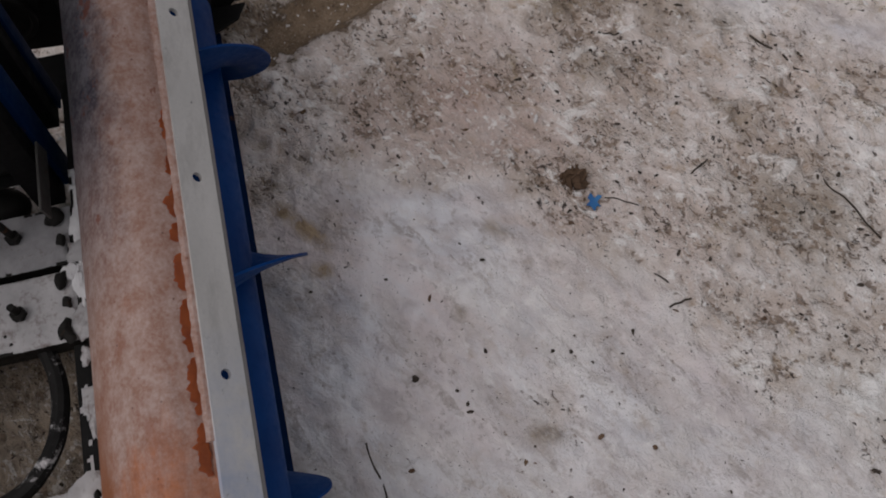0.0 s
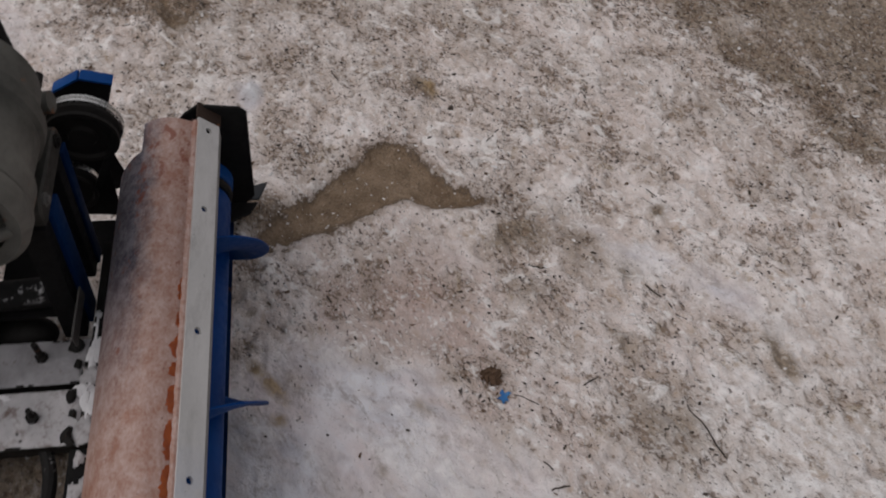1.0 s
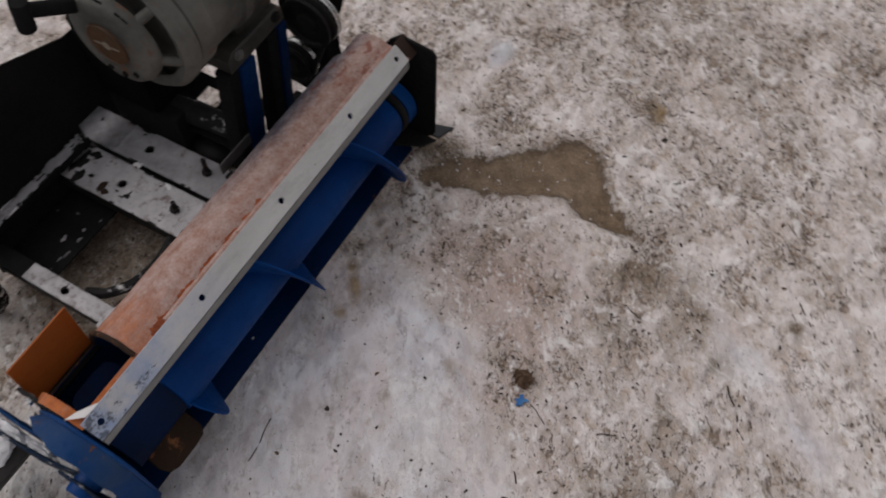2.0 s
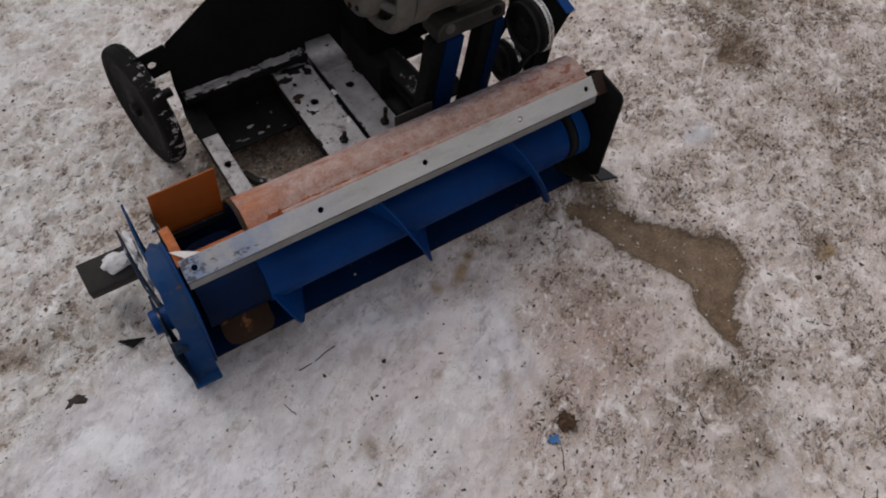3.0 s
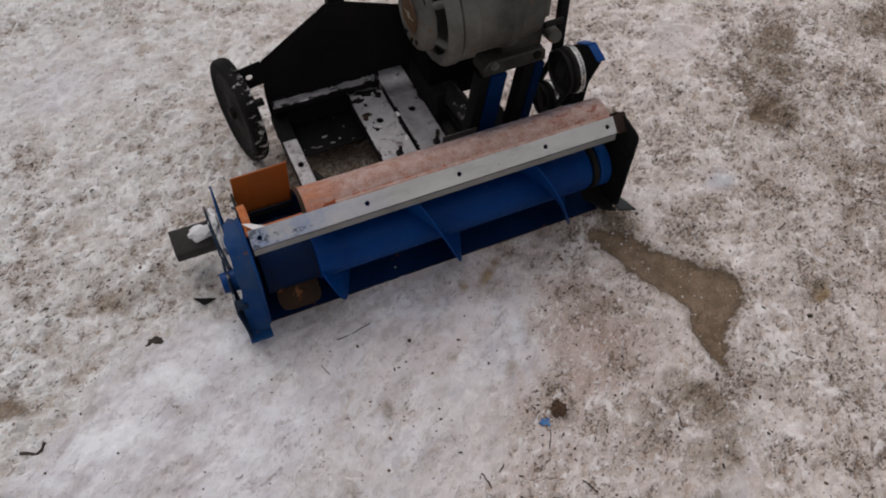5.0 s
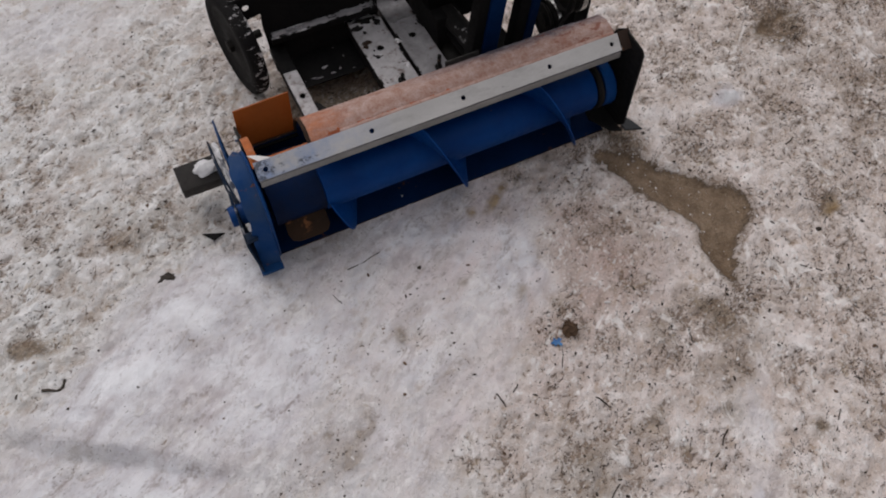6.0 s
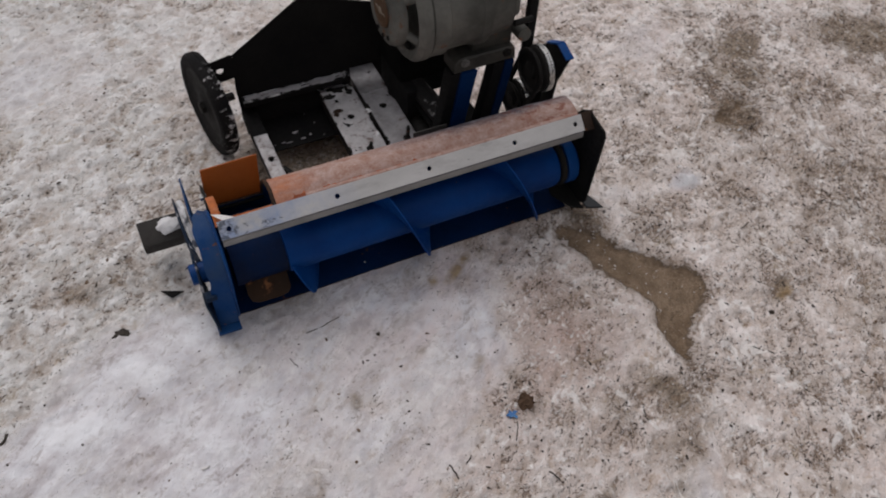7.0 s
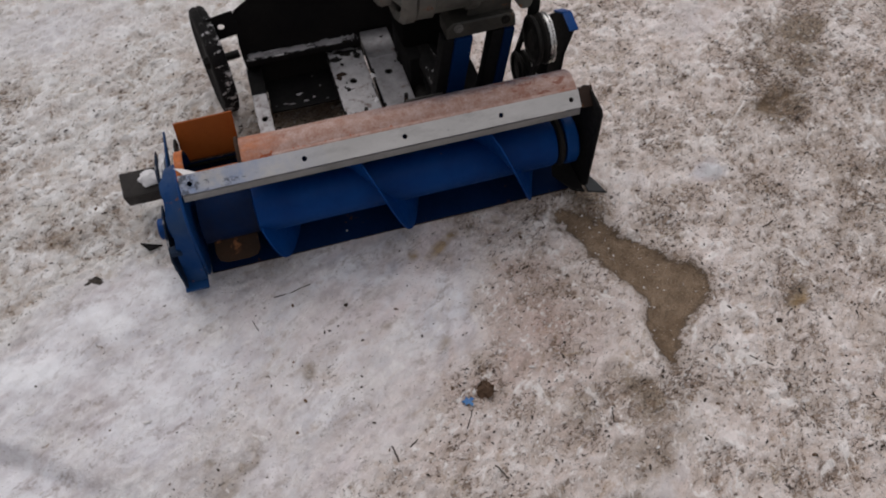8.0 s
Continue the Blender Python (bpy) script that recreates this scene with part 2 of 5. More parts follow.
    # murky slush in the hollows
    thick = n.blend((n.math("SUBTRACT", broad, 0.5), 0.22), (dirt, 0.075), (n.math("SUBTRACT", n.noise(11, 4, 0.62, None, (4, 9, 0), 0.5), 0.5), 0.26))
    thick = n.math("SUBTRACT", thick, n.math("MULTIPLY", clear, 0.085))
    murk = n.math("ADD", n.blend((n.grain(24, 4, 0.6, 1.7, 30, (6, 2, 0), 0.6), 0.62), (n.grain(60, 3, 0.6, 1.7, 34, (1, 8, 0), 0.4), 0.28), (pit, 0.16)), thick)
    tone = n.mix(n.ramp(murk, 0.515, 0.66, 0, 0.50), tone, n.mix(n.ramp(patch, 0.40, 0.60), (0.40, 0.310, 0.245), (0.53, 0.44, 0.38)))
    # ochre and rusty stains
    ochre = n.ramp(n.blend((n.noise(19, 5, 0.72, None, (3, 12, 0), 0.8), 0.7), (n.grain(70, 3, 0.65, 1.5, 30, (8, 8, 0), 0.4), 0.3)), 0.555, 0.63, 0, 0.55)
    tone = n.mix(n.math("MULTIPLY", ochre, soil), tone, n.mix(n.ramp(broad, 0.42, 0.58), (0.40, 0.265, 0.165), (0.40, 0.31, 0.18)))
    tone = n.mix(brown_shade, tone, n.mix(n.ramp(mid, 0.36, 0.62), (0.150, 0.113, 0.080), (0.345, 0.275, 0.205)))
    soil = n.math("MULTIPLY", soil, n.ramp(brown_shade, 0.2, 0.9, 1.0, 0.45))
    # flecks of bark and grit frozen in, in loose drifts
    flecks = n.math("ADD", n.blend((n.grain(66, 3, 0.62, 1.35, 36, (2, 6, 0), 0.9), 0.68), (n.grain(170, 2, 0.6, 1.5, 44, (9, 6, 0), 0.3), 0.27), (pit, 0.08)), thick)
    tone = n.mix(n.ramp(flecks, 0.608, 0.634, 0, 0.72), tone, n.mix(n.ramp(mid, 0.4, 0.6), (0.115, 0.078, 0.055), (0.26, 0.185, 0.132)))
    grit = n.ramp(n.math("ADD", n.grain(120, 3, 0.7, 1.5, 22, (2, 2, 0), 0.4), n.math("MULTIPLY", thick, 0.8)), 0.648, 0.668)
    specks = n.ramp(n.math("ADD", n.noise(340, 2, 0.6, (1, 0.7, 1), (7, 1, 0)), n.math("MULTIPLY", thick, 0.4)), 0.685, 0.71)
    tone = n.mix(n.math("MULTIPLY", n.math("MAXIMUM", grit, specks), 0.92), tone, n.mix(n.ramp(patch, 0.4, 0.6), (0.026, 0.019, 0.016), (0.105, 0.070, 0.052)))
    # crumbs of broken crust, paler than what they lie on
    crumbs = n.ramp(n.blend((n.grain(170, 3, 0.65, 1.3, 20, (5, 9, 0), 0.5), 0.75), (patch, 0.25)), 0.555, 0.60, 0, 0.65)
    tone = n.mix(n.math("MULTIPLY", crumbs, soil), tone, (0.93, 0.895, 0.875))
    # white ridges where boots broke the crust
    ridge = n.ramp(n.blend((n.grain(48, 3, 0.6, 1.7, 48, (7, 7, 0), 0.9), 0.8), (pit, -0.10)), 0.455, 0.52, 0, 0.70)
    slab = n.ramp(n.blend((n.grain(17, 5, 0.7, 1.4, 60, (2, 7, 0), 1.2), 0.85), (pit, -0.12)), 0.450, 0.485, 0, 0.78)
    tone = n.mix(n.math("MULTIPLY", n.math("MAXIMUM", ridge, slab), soil), tone, n.mix(side, (0.94, 0.935, 0.93), (0.95, 0.915, 0.89)))
    tan = n.math("MULTIPLY", n.attribute("tan"), n.ramp(n.blend((mid, 0.5), (patch, 0.5)), 0.36, 0.6, 0.45, 1.0))
    tone = n.mix(n.ramp(tan, 0.2, 0.7, 0, 0.85), tone, n.mix(n.ramp(mid, 0.4, 0.6), (0.27, 0.17, 0.075), (0.44, 0.32, 0.18)))
    # thawed sand, with a ragged wet rim
    ragged = n.math("ADD", pool, n.math("ADD", n.ramp(n.noise(32, 5, 0.75), 0.3, 0.7, -0.011, 0.011), n.ramp(fine, 0.3, 0.7, -0.005, 0.005)))
    ragged = n.math("ADD", ragged, n.math("MULTIPLY", n.ramp(n.axis(1), -0.17, -0.04), n.ramp(n.blend((patch, 0.5), (n.noise(45, 4, 0.7, None, (4, 2, 0)), 0.5)), 0.42, 0.60, -0.006, 0.034)))
    wet = n.ramp(ragged, 0.002, -0.002)
    sand = n.mix(n.ramp(n.noise(24, 5), 0.38, 0.62), (0.180, 0.122, 0.076), (0.275, 0.198, 0.132))
    sand = n.mix(n.ramp(n.noise(300, 4, 0.8), 0.56, 0.64, 0, 0.8), sand, (0.43, 0.36, 0.28))
    sand = n.mix(n.ramp(n.noise(260, 4, 0.8, None, (3, 3, 3)), 0.45, 0.38, 0, 0.75), sand, (0.06, 0.042, 0.026))
    sand = n.mix(n.ramp(ragged, -0.009, -0.002, 0, 0.75), sand, (0.075, 0.052, 0.036))
    tone = n.mix(n.ramp(ragged, 0.022, 0.001, 0, 0.5), tone, (0.20, 0.145, 0.10))
    tone = n.mix(wet, tone, sand)
    relief = n.blend((fine, 0.55), (mid, 1.15), (patch, 0.8), (crumbs, 0.35), (n.ramp(flecks, 0.56, 0.64), -0.4))
    n.bump(n.math("MULTIPLY", relief, n.ramp(clear, 0, 1, 1.0, 0.45)), 0.80, 0.007)
    n.bsdf.inputs["Specular IOR Level"].default_value = 0.3
    return n.done(tone, n.mix(wet, n.ramp(clear, 0, 1, 0.85, 0.65), n.ramp(n.noise(40), 0.35, 0.65, 0.45, 0.75)))


BLUE = worn("blue_enamel", (0.0008, 0.036, 0.160), (0.0015, 0.056, 0.225), 0.45, rust=0.1, gloss=0.15)
AUGER_BLUE = worn("scuffed_auger_blue", (0.0004, 0.031, 0.152), (0.0008, 0.050, 0.215), 0.5, rust=0.18, gloss=0.12)
LIP = worn("darker_steel_lip", (0.17, 0.168, 0.165), (0.30, 0.295, 0.29), 0.65, metal=0.1, rust=0.15)
PLATE_BLUE = worn("scraped_blue_enamel", (0.0012, 0.038, 0.155), (0.006, 0.056, 0.20), 0.5, rust=0.28, frost=0.16, gloss=0.16)
# rusty navy darkened for blade blur and for the shade inside the hatch
DARKENED_NAVY = worn("darkened_rusty_navy", (0.0010, 0.013, 0.056), (0.009, 0.009, 0.014), 0.7, rust=0.22, gloss=0.10)
BLADE = worn("rust_brown_blade", (0.036, 0.020, 0.012), (0.020, 0.014, 0.011), 0.8, rust=0.30, gloss=0.12)
BLUE_DIRTY = worn("scuffed_blue_enamel", (0.002, 0.036, 0.130), (0.010, 0.060, 0.18), 0.55, rust=0.35, frost=0.42, gloss=0.18)
STRAP_GRIME = worn("grimy_slate_blue", (0.004, 0.018, 0.048), (0.040, 0.046, 0.056), 0.7, rust=0.4, frost=0.5, gloss=0.15)
FLANGE_BLUE = worn("scraped_flange_blue", (0.0015, 0.038, 0.148), (0.030, 0.062, 0.13), 0.6, rust=0.42, frost=0.30, gloss=0.15)
BLACK = worn("black_paint", (0.0072, 0.0072, 0.008), (0.015, 0.0145, 0.014), 0.65, rust=0.1, frost=0.14, gloss=0.11)
BLACK_BARE = worn("matt_black_paint", (0.0095, 0.0095, 0.0102), (0.0165, 0.016, 0.0155), 0.85, frost=0.02, gloss=0.08)
PITCH_BLACK = worn("pitch_black", (0.0055, 0.0055, 0.006), (0.010, 0.0098, 0.0095), 0.95, gloss=0.02)
SKID = worn("worn_black_skid", (0.010, 0.011, 0.013), (0.045, 0.050, 0.056), 0.5, rust=0.05, gloss=0.3)
FROSTED = worn("snow_dusted_black", (0.006, 0.006, 0.0065), (0.012, 0.011, 0.011), 0.7, frost=0.75, gloss=0.15)
RUBBER = worn("black_rubber", (0.009, 0.009, 0.0095), (0.020, 0.019, 0.018), 0.7, frost=0.55, gloss=0.2)
BELT = worn("belt_rubber", (0.006, 0.006, 0.006), (0.012, 0.012, 0.012), 0.8, gloss=0.15)
# worn blue enamel, darkened for the shade the legs stand in
NAVY_WORN = worn("worn_shaded_blue_leg", (0.0005, 0.017, 0.074), (0.001, 0.028, 0.112), 0.55, rust=0.25, gloss=0.12)
STEEL = worn("weathered_steel", (0.065, 0.063, 0.060), (0.12, 0.115, 0.11), 0.55, metal=0.4, rust=0.3)
BOLT = worn("dull_zinc", (0.13, 0.13, 0.125), (0.23, 0.225, 0.215), 0.5, metal=0.4, rust=0.3)
BRIGHT = worn("polished_steel", (0.55, 0.55, 0.54), (0.70, 0.70, 0.68), 0.25, metal=1.0)
DARK_STEEL = worn("oily_dark_steel", (0.009, 0.0085, 0.008), (0.020, 0.0185, 0.017), 0.6, metal=0.1, rust=0.2, frost=0.14, gloss=0.18)
# blue paint darkened for the shade inside the housing and under the engine
NAVY = worn("shaded_navy_paint", (0.0005, 0.013, 0.055), (0.001, 0.022, 0.085), 0.65, rust=0.3, gloss=0.12)
RUST = worn("rusty_steel", (0.045, 0.026, 0.018), (0.026, 0.017, 0.013), 0.8, rust=0.45, gloss=0.2)
ALU = worn("cast_aluminium", (0.055, 0.056, 0.050), (0.165, 0.163, 0.147), 0.6, metal=0.2, rust=0.42, grain=60, bump=0.4)
# the same casting coloured darker, for the shade low on the engine
ALU_SHADED = worn("shaded_cast_aluminium", (0.026, 0.026, 0.023), (0.085, 0.080, 0.070), 0.55, metal=0.2, rust=0.42, grain=60, bump=0.4)
STUB = worn("rusty_dark_tube", (0.026, 0.025, 0.025), (0.052, 0.048, 0.045), 0.7, metal=0.2, rust=0.28, frost=0.2, gloss=0.2)
EMBLEM = worn("brown_badge_enamel", (0.070, 0.034, 0.014), (0.105, 0.050, 0.020), 0.5, rust=0.3)
ORANGE = worn("orange_enamel", (0.29, 0.068, 0.009), (0.36, 0.092, 0.013), 0.5, rust=0.05, gloss=0.3)
SHELL, PEEL, STRIP, GROUND = shell_material(), peel_material(), strip_material(), ground_material()
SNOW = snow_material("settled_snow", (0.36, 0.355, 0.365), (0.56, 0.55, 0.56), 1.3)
# the next two greys carry the engine's shade on the back rail's snow
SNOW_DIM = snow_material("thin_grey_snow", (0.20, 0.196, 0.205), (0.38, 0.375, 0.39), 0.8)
SNOW_SHADED = snow_material("shaded_thin_snow", (0.09, 0.088, 0.095), (0.25, 0.246, 0.256), 0.8)
SNOW_THIN = snow_material("dusted_snow", (0.08, 0.078, 0.08), (0.20, 0.196, 0.20), 0.6)
SNOW_CLEAN = snow_material("clean_snow", (0.64, 0.64, 0.66), (0.80, 0.80, 0.81))
GRIT = worn("dark_grit", (0.030, 0.023, 0.018), (0.075, 0.058, 0.045), 0.9)
CRUMB = snow_material("snow_crumbs", (0.62, 0.60, 0.59), (0.80, 0.78, 0.77))
PLASTIC = worn("blue_plastic_film", (0.005, 0.075, 0.28), (0.05, 0.22, 0.45), 0.4, grain=300)
CLOD = worn("brown_clod", (0.085, 0.05, 0.03), (0.15, 0.095, 0.06), 0.9, bump=0.6)
LEAF = worn("dead_leaf_brown", (0.030, 0.026, 0.022), (0.075, 0.06, 0.048), 0.85, frost=0.35, bump=0.5)
WHITE_INK = worn("worn_white_ink", (0.26, 0.22, 0.17), (0.40, 0.36, 0.30), 0.5, rust=0.4)


# ---- mesh helpers ----
def box(bm, lo, hi, bevel=0.0015, m=None):
    made = bmesh.ops.create_cube(bm, size=1.0)["verts"]
    for v in made:
        v.co = Vector([lo[k] + (v.co[k] + 0.5) * (hi[k] - lo[k]) for k in range(3)])
    if bevel:
        edges = list({e for v in made for e in v.link_edges})
        made = bmesh.ops.bevel(bm, geom=edges, offset=bevel, segments=2, affect="EDGES", profile=0.6)["verts"]
    if m:
        bmesh.ops.transform(bm, matrix=m, verts=[v for v in made if v.is_valid])
    return bm


def rod(bm, a, b, r, r2=None, segs=20, caps=True):
    a, b = Vector(a), Vector(b)
    turn = (b - a).to_track_quat("Z", "Y").to_matrix().to_4x4()
    m = Matrix.Translation((a + b) / 2) @ turn
    bmesh.ops.create_cone(bm, cap_ends=caps, segments=segs, radius1=r, radius2=r if r2 is None else r2, depth=(b - a).length, matrix=m)
    return bm


def lathe(bm, x_r, centre, segs=40, closed=True):
    """Turns a profile of (x, radius) about an axis along x through centre (y, z)."""
    rings = []
    for x, r in x_r:
        rings.append([bm.verts.new((x, centre[0] + r * math.cos(2 * math.pi * k / segs), centre[1] + r * math.sin(2 * math.pi * k / segs))) for k in range(segs)])
    for a, b in zip(rings, rings[1:]):
        for k in range(segs):
            bm.faces.new((a[k], a[(k + 1) % segs], b[(k + 1) % segs], b[k]))
    if closed:
        bm.faces.new(rings[0][::-1]), bm.faces.new(rings[-1])
    return bm


def slab(bm, outline, x0, x1, axis=0, bevel=0.0015):
    """A plate: an outline in the other two axes, from x0 to x1 along the axis."""
    def place(p, d):
        q = list(p)
        q.insert(axis, d)
        return q
    a = [bm.verts.new(place(p, x0)) for p in outline]
    b = [bm.verts.new(place(p, x1)) for p in outline]
    faces = [bm.faces.new(a[::-1]), bm.faces.new(b)]
    n = len(a)
    for k in range(n):
        faces.append(bm.faces.new((a[k], a[(k + 1) % n], b[(k + 1) % n], b[k])))
    bmesh.ops.recalc_face_normals(bm, faces=faces)
    if bevel:
        bmesh.ops.bevel(bm, geom=[e for f in faces[:2] for e in f.edges], offset=bevel, segments=1, affect="EDGES")
    return bm


def holed_bar(bm, length, width, thick, holes, r, m):
    """A flat bar along x from 0, with round holes on its centre line; m lays it into place. Its own z is up."""
    cuts = [0.0]
    for h in sorted(holes):
        cuts += [h - width / 2, h + width / 2]
    cuts.append(length)
    top = {}

    def vert(x, y, z):
        key = (round(x, 6), round(y, 6), z)
        if key not in top:
            top[key] = bm.verts.new((x, y, z))
        return top[key]
    w = width / 2
    for k in range(len(cuts) - 1):
        x0, x1 = cuts[k], cuts[k + 1]
        if x1 - x0 < 1e-6:
            continue
        square = k % 2 == 1
        for z, flip in ((0.0, True), (thick, False)):
            if not square:
                f = [vert(x0, -w, z), vert(x1, -w, z), vert(x1, w, z), vert(x0, w, z)]
                bm.faces.new(f[::-1] if flip else f)
            else:
                c = (x0 + x1) / 2
                corner = [vert(x1, w, z), vert(x0, w, z), vert(x0, -w, z), vert(x1, -w, z)]
                ring = [vert(c + r * math.cos(math.pi / 4 + math.pi / 8 * j), r * math.sin(math.pi / 4 + math.pi / 8 * j), z) for j in range(16)]
                for q in range(4):
                    f = [corner[q]] + [corner[(q + 1) % 4]] + [ring[(4 * q + j) % 16] for j in range(4, -1, -1)]
                    bm.faces.new(f[::-1] if flip else f)
        if square:
            for j in range(16):
                a, b = math.pi / 4 + math.pi / 8 * j, math.pi / 4 + math.pi / 8 * (j + 1)
                p, q = (c + r * math.cos(a), r * math.sin(a)), (c + r * math.cos(b), r * math.sin(b))
                bm.faces.new([vert(*p, 0.0), vert(*p, thick), vert(*q, thick), vert(*q, 0.0)])
        for y in (-w, w):
            f = [vert(x0, y, 0.0), vert(x1, y, 0.0), vert(x1, y, thick), vert(x0, y, thick)]
            bm.faces.new(f)
    for x in (0.0, length):
        bm.faces.new([vert(x, -w, 0.0), vert(x, w, 0.0), vert(x, w, thick), vert(x, -w, thick)])
    bmesh.ops.recalc_face_normals(bm, faces=bm.faces[:])
    bmesh.ops.transform(bm, matrix=m, verts=bm.verts[:])
    return bm


def smooth_line(points, steps):
    """A rounded line through points (Catmull-Rom)."""
    pts = [Vector(p) for p in points]
    pts = [2 * pts[0] - pts[1], *pts, 2 * pts[-1] - pts[-2]]
    out = []
    for k in range(1, len(pts) - 2):
        a, b, c, d = pts[k - 1 : k + 3]
        for s in range(steps):
            t = s / steps
            out.append(0.5 * (2 * b + (c - a) * t + (2 * a - 5 * b + 4 * c - d) * t * t + (3 * b - a - 3 * c + d) * t**3))
    return [*out, pts[-2]]


def hose(bm, points, r, segs=10, steps=8):
    line = smooth_line(points, steps)
    rings = []
    for k, p in enumerate(line):
        ahead = (line[min(k + 1, len(line) - 1)] - line[max(k - 1, 0)]).normalized()
        side = ahead.cross(Vector((0.3, 0.2, 1))).normalized()
        over = side.cross(ahead)
        rings.append([bm.verts.new(p + r * (side * math.cos(2 * math.pi * j / segs) + over * math.sin(2 * math.pi * j / segs))) for j in range(segs)])
    for a, b in zip(rings, rings[1:]):
        for j in range(segs):
            bm.faces.new((a[j], a[(j + 1) % segs], b[(j + 1) % segs], b[j]))
    bm.faces.new(rings[0][::-1]), bm.faces.new(rings[-1])
    return bm


def part(name, bm, material, parent=None, label="", smooth=True, more=()):
    bmesh.ops.recalc_face_normals(bm, faces=bm.faces[:])
    mesh = bpy.data.meshes.new(name)
    bm.to_mesh(mesh)
    bm.free()
    for m in (material, *more):
        mesh.materials.append(m)
    if smooth:
        mesh.shade_smooth()
        mesh.set_sharp_from_angle(angle=radians(35))
    ob = new(name, mesh)
    if parent:
        ob.parent = parent
    if label:
        tagged(ob, label)
    return ob


def lumps(bm, amount, scale):
    for v in bm.verts:
        v.co += amount * noise.noise_vector(v.co * scale)
    return bm


def mound(outline, height, seed=0, rough=0.25, z0=0.0, rings=5):
    """A low heap on an outline of (x, y): thick in the middle, ragged at the rim."""
    bm = bmesh.new()
    cx, cy = sum(p[0] for p in outline) / len(outline), sum(p[1] for p in outline) / len(outline)
    edge = [Vector((p[0], p[1], 0)) for p in smooth_line([(x, y, 0) for x, y in (*outline, outline[0])], 5)[:-1]]
    last = None
    for k in range(rings + 1):
        s = 1 - k / rings
        ring = []
        for v in edge:
            p = Vector((cx + (v.x - cx) * s, cy + (v.y - cy) * s, 0))
            wob = 1 + rough * noise.noise(Vector((p.x * 60, p.y * 60, seed)))
            p.z = z0 + height * (1 - s * s) ** 0.6 * wob
            if s > 0.9:
                p.xy += 0.12 * (v.xy - Vector((cx, cy))) * noise.noise(Vector((v.x * 90, v.y * 90, seed + 3)))
            ring.append(bm.verts.new(p))
        if last:
            for j in range(len(ring)):
                bm.faces.new((last[j], last[(j + 1) % len(ring)], ring[(j + 1) % len(ring)], ring[j]))
        last = ring
    bmesh.ops.remove_doubles(bm, verts=bm.verts[:], dist=1e-5)
    return bm


# ---- ground ----
PUDDLE_EDGE = [(0.335, -0.03), (0.38, -0.03), (0.43, -0.075), (0.47, -0.14), (0.52, -0.205), (0.575, -0.265), (0.592, -0.305), (0.56, -0.352), (0.50, -0.388),
               (0.465, -0.425), (0.425, -0.475), (0.41, -0.44), (0.415, -0.37), (0.437, -0.315), (0.41, -0.258), (0.385, -0.195), (0.352, -0.115), (0.325, -0.07)]
PUDDLE_LINE = [(p.x, p.y) for p in smooth_line([(x, y, 0) for x, y in (*PUDDLE_EDGE, PUDDLE_EDGE[0])], 6)[:-1]]


def value_noise(x, y, scale, seed, octaves=4, keep=0.55):
    rng = np.random.RandomState(seed)
    table = rng.rand(256, 256)
    out, amp, total = np.zeros_like(x), 1.0, 0.0
    for o in range(octaves):
        u, v = x * scale * 2**o + 17.3 * o, y * scale * 2**o + 5.1 * o
        i, j = np.floor(u).astype(int), np.floor(v).astype(int)
        fu, fv = u - i, v - j
        fu, fv = fu * fu * (3 - 2 * fu), fv * fv * (3 - 2 * fv)
        a, b = table[i % 256, j % 256], table[(i + 1) % 256, j % 256]
        c, d = table[i % 256, (j + 1) % 256], table[(i + 1) % 256, (j + 1) % 256]
        out += amp * ((a * (1 - fu) + b * fu) * (1 - fv) + (c * (1 - fu) + d * fu) * fv)
        total, amp = total + amp, amp * keep
    return out / total


def inside(x, y, line):
    hit = np.zeros(x.shape, bool)
    for (x0, y0), (x1, y1) in zip(line, line[1:] + line[:1]):
        crosses = (y0 > y) != (y1 > y)
        hit ^= crosses & (x < (x1 - x0) * (y - y0) / (y1 - y0 + 1e-12) + x0)
    return hit


def near_line(x, y, line):
    best = np.full(x.shape, 9.0)
    for (x0, y0), (x1, y1) in zip(line, line[1:] + line[:1]):
        dx, dy = x1 - x0, y1 - y0
        t = np.clip(((x - x0) * dx + (y - y0) * dy) / (dx * dx + dy * dy), 0, 1)
        best = np.minimum(best, np.hypot(x - x0 - t * dx, y - y0 - t * dy))
    return best


def blob(x, y, cx, cy, rx, ry, turn=0.0):
    c, s = math.cos(radians(turn)), math.sin(radians(turn))
    u, v = (x - cx) * c + (y - cy) * s, -(x - cx) * s + (y - cy) * c
    return np.exp(-((u / rx) ** 2 + (v / ry) ** 2))


# a second, smaller thawed pool
POOL_EDGE = [(0.965, 0.150), (0.99, 0.178), (1.03, 0.182), (1.07, 0.200), (1.125, 0.205), (1.110, 0.178), (1.06, 0.160), (1.045, 0.128), (1.00, 0.120)]
POOL_LINE = [(p.x, p.y) for p in smooth_line([(x, y, 0) for x, y in (*POOL_EDGE, POOL_EDGE[0])], 5)[:-1]]
# the smooth snow that the machine has swept in front of it
SWEPT = [(-0.70, 0.02), (-0.60, 0.07), (-0.50, 0.04), (-0.40, 0.06), (0.0, 0.06), (0.10, 0.02), (0.135, -0.08), (0.125, -0.17), (0.098, -0.26), (0.045, -0.345), (-0.03, -0.43),
         (-0.15, -0.52), (-0.30, -0.60), (-0.46, -0.70), (-0.60, -0.78), (-0.80, -0.90), (-1.50, -0.90), (-1.50, -0.30), (-1.05, -0.20), (-0.93, -0.155), (-0.84, -0.09), (-0.76, -0.03)]
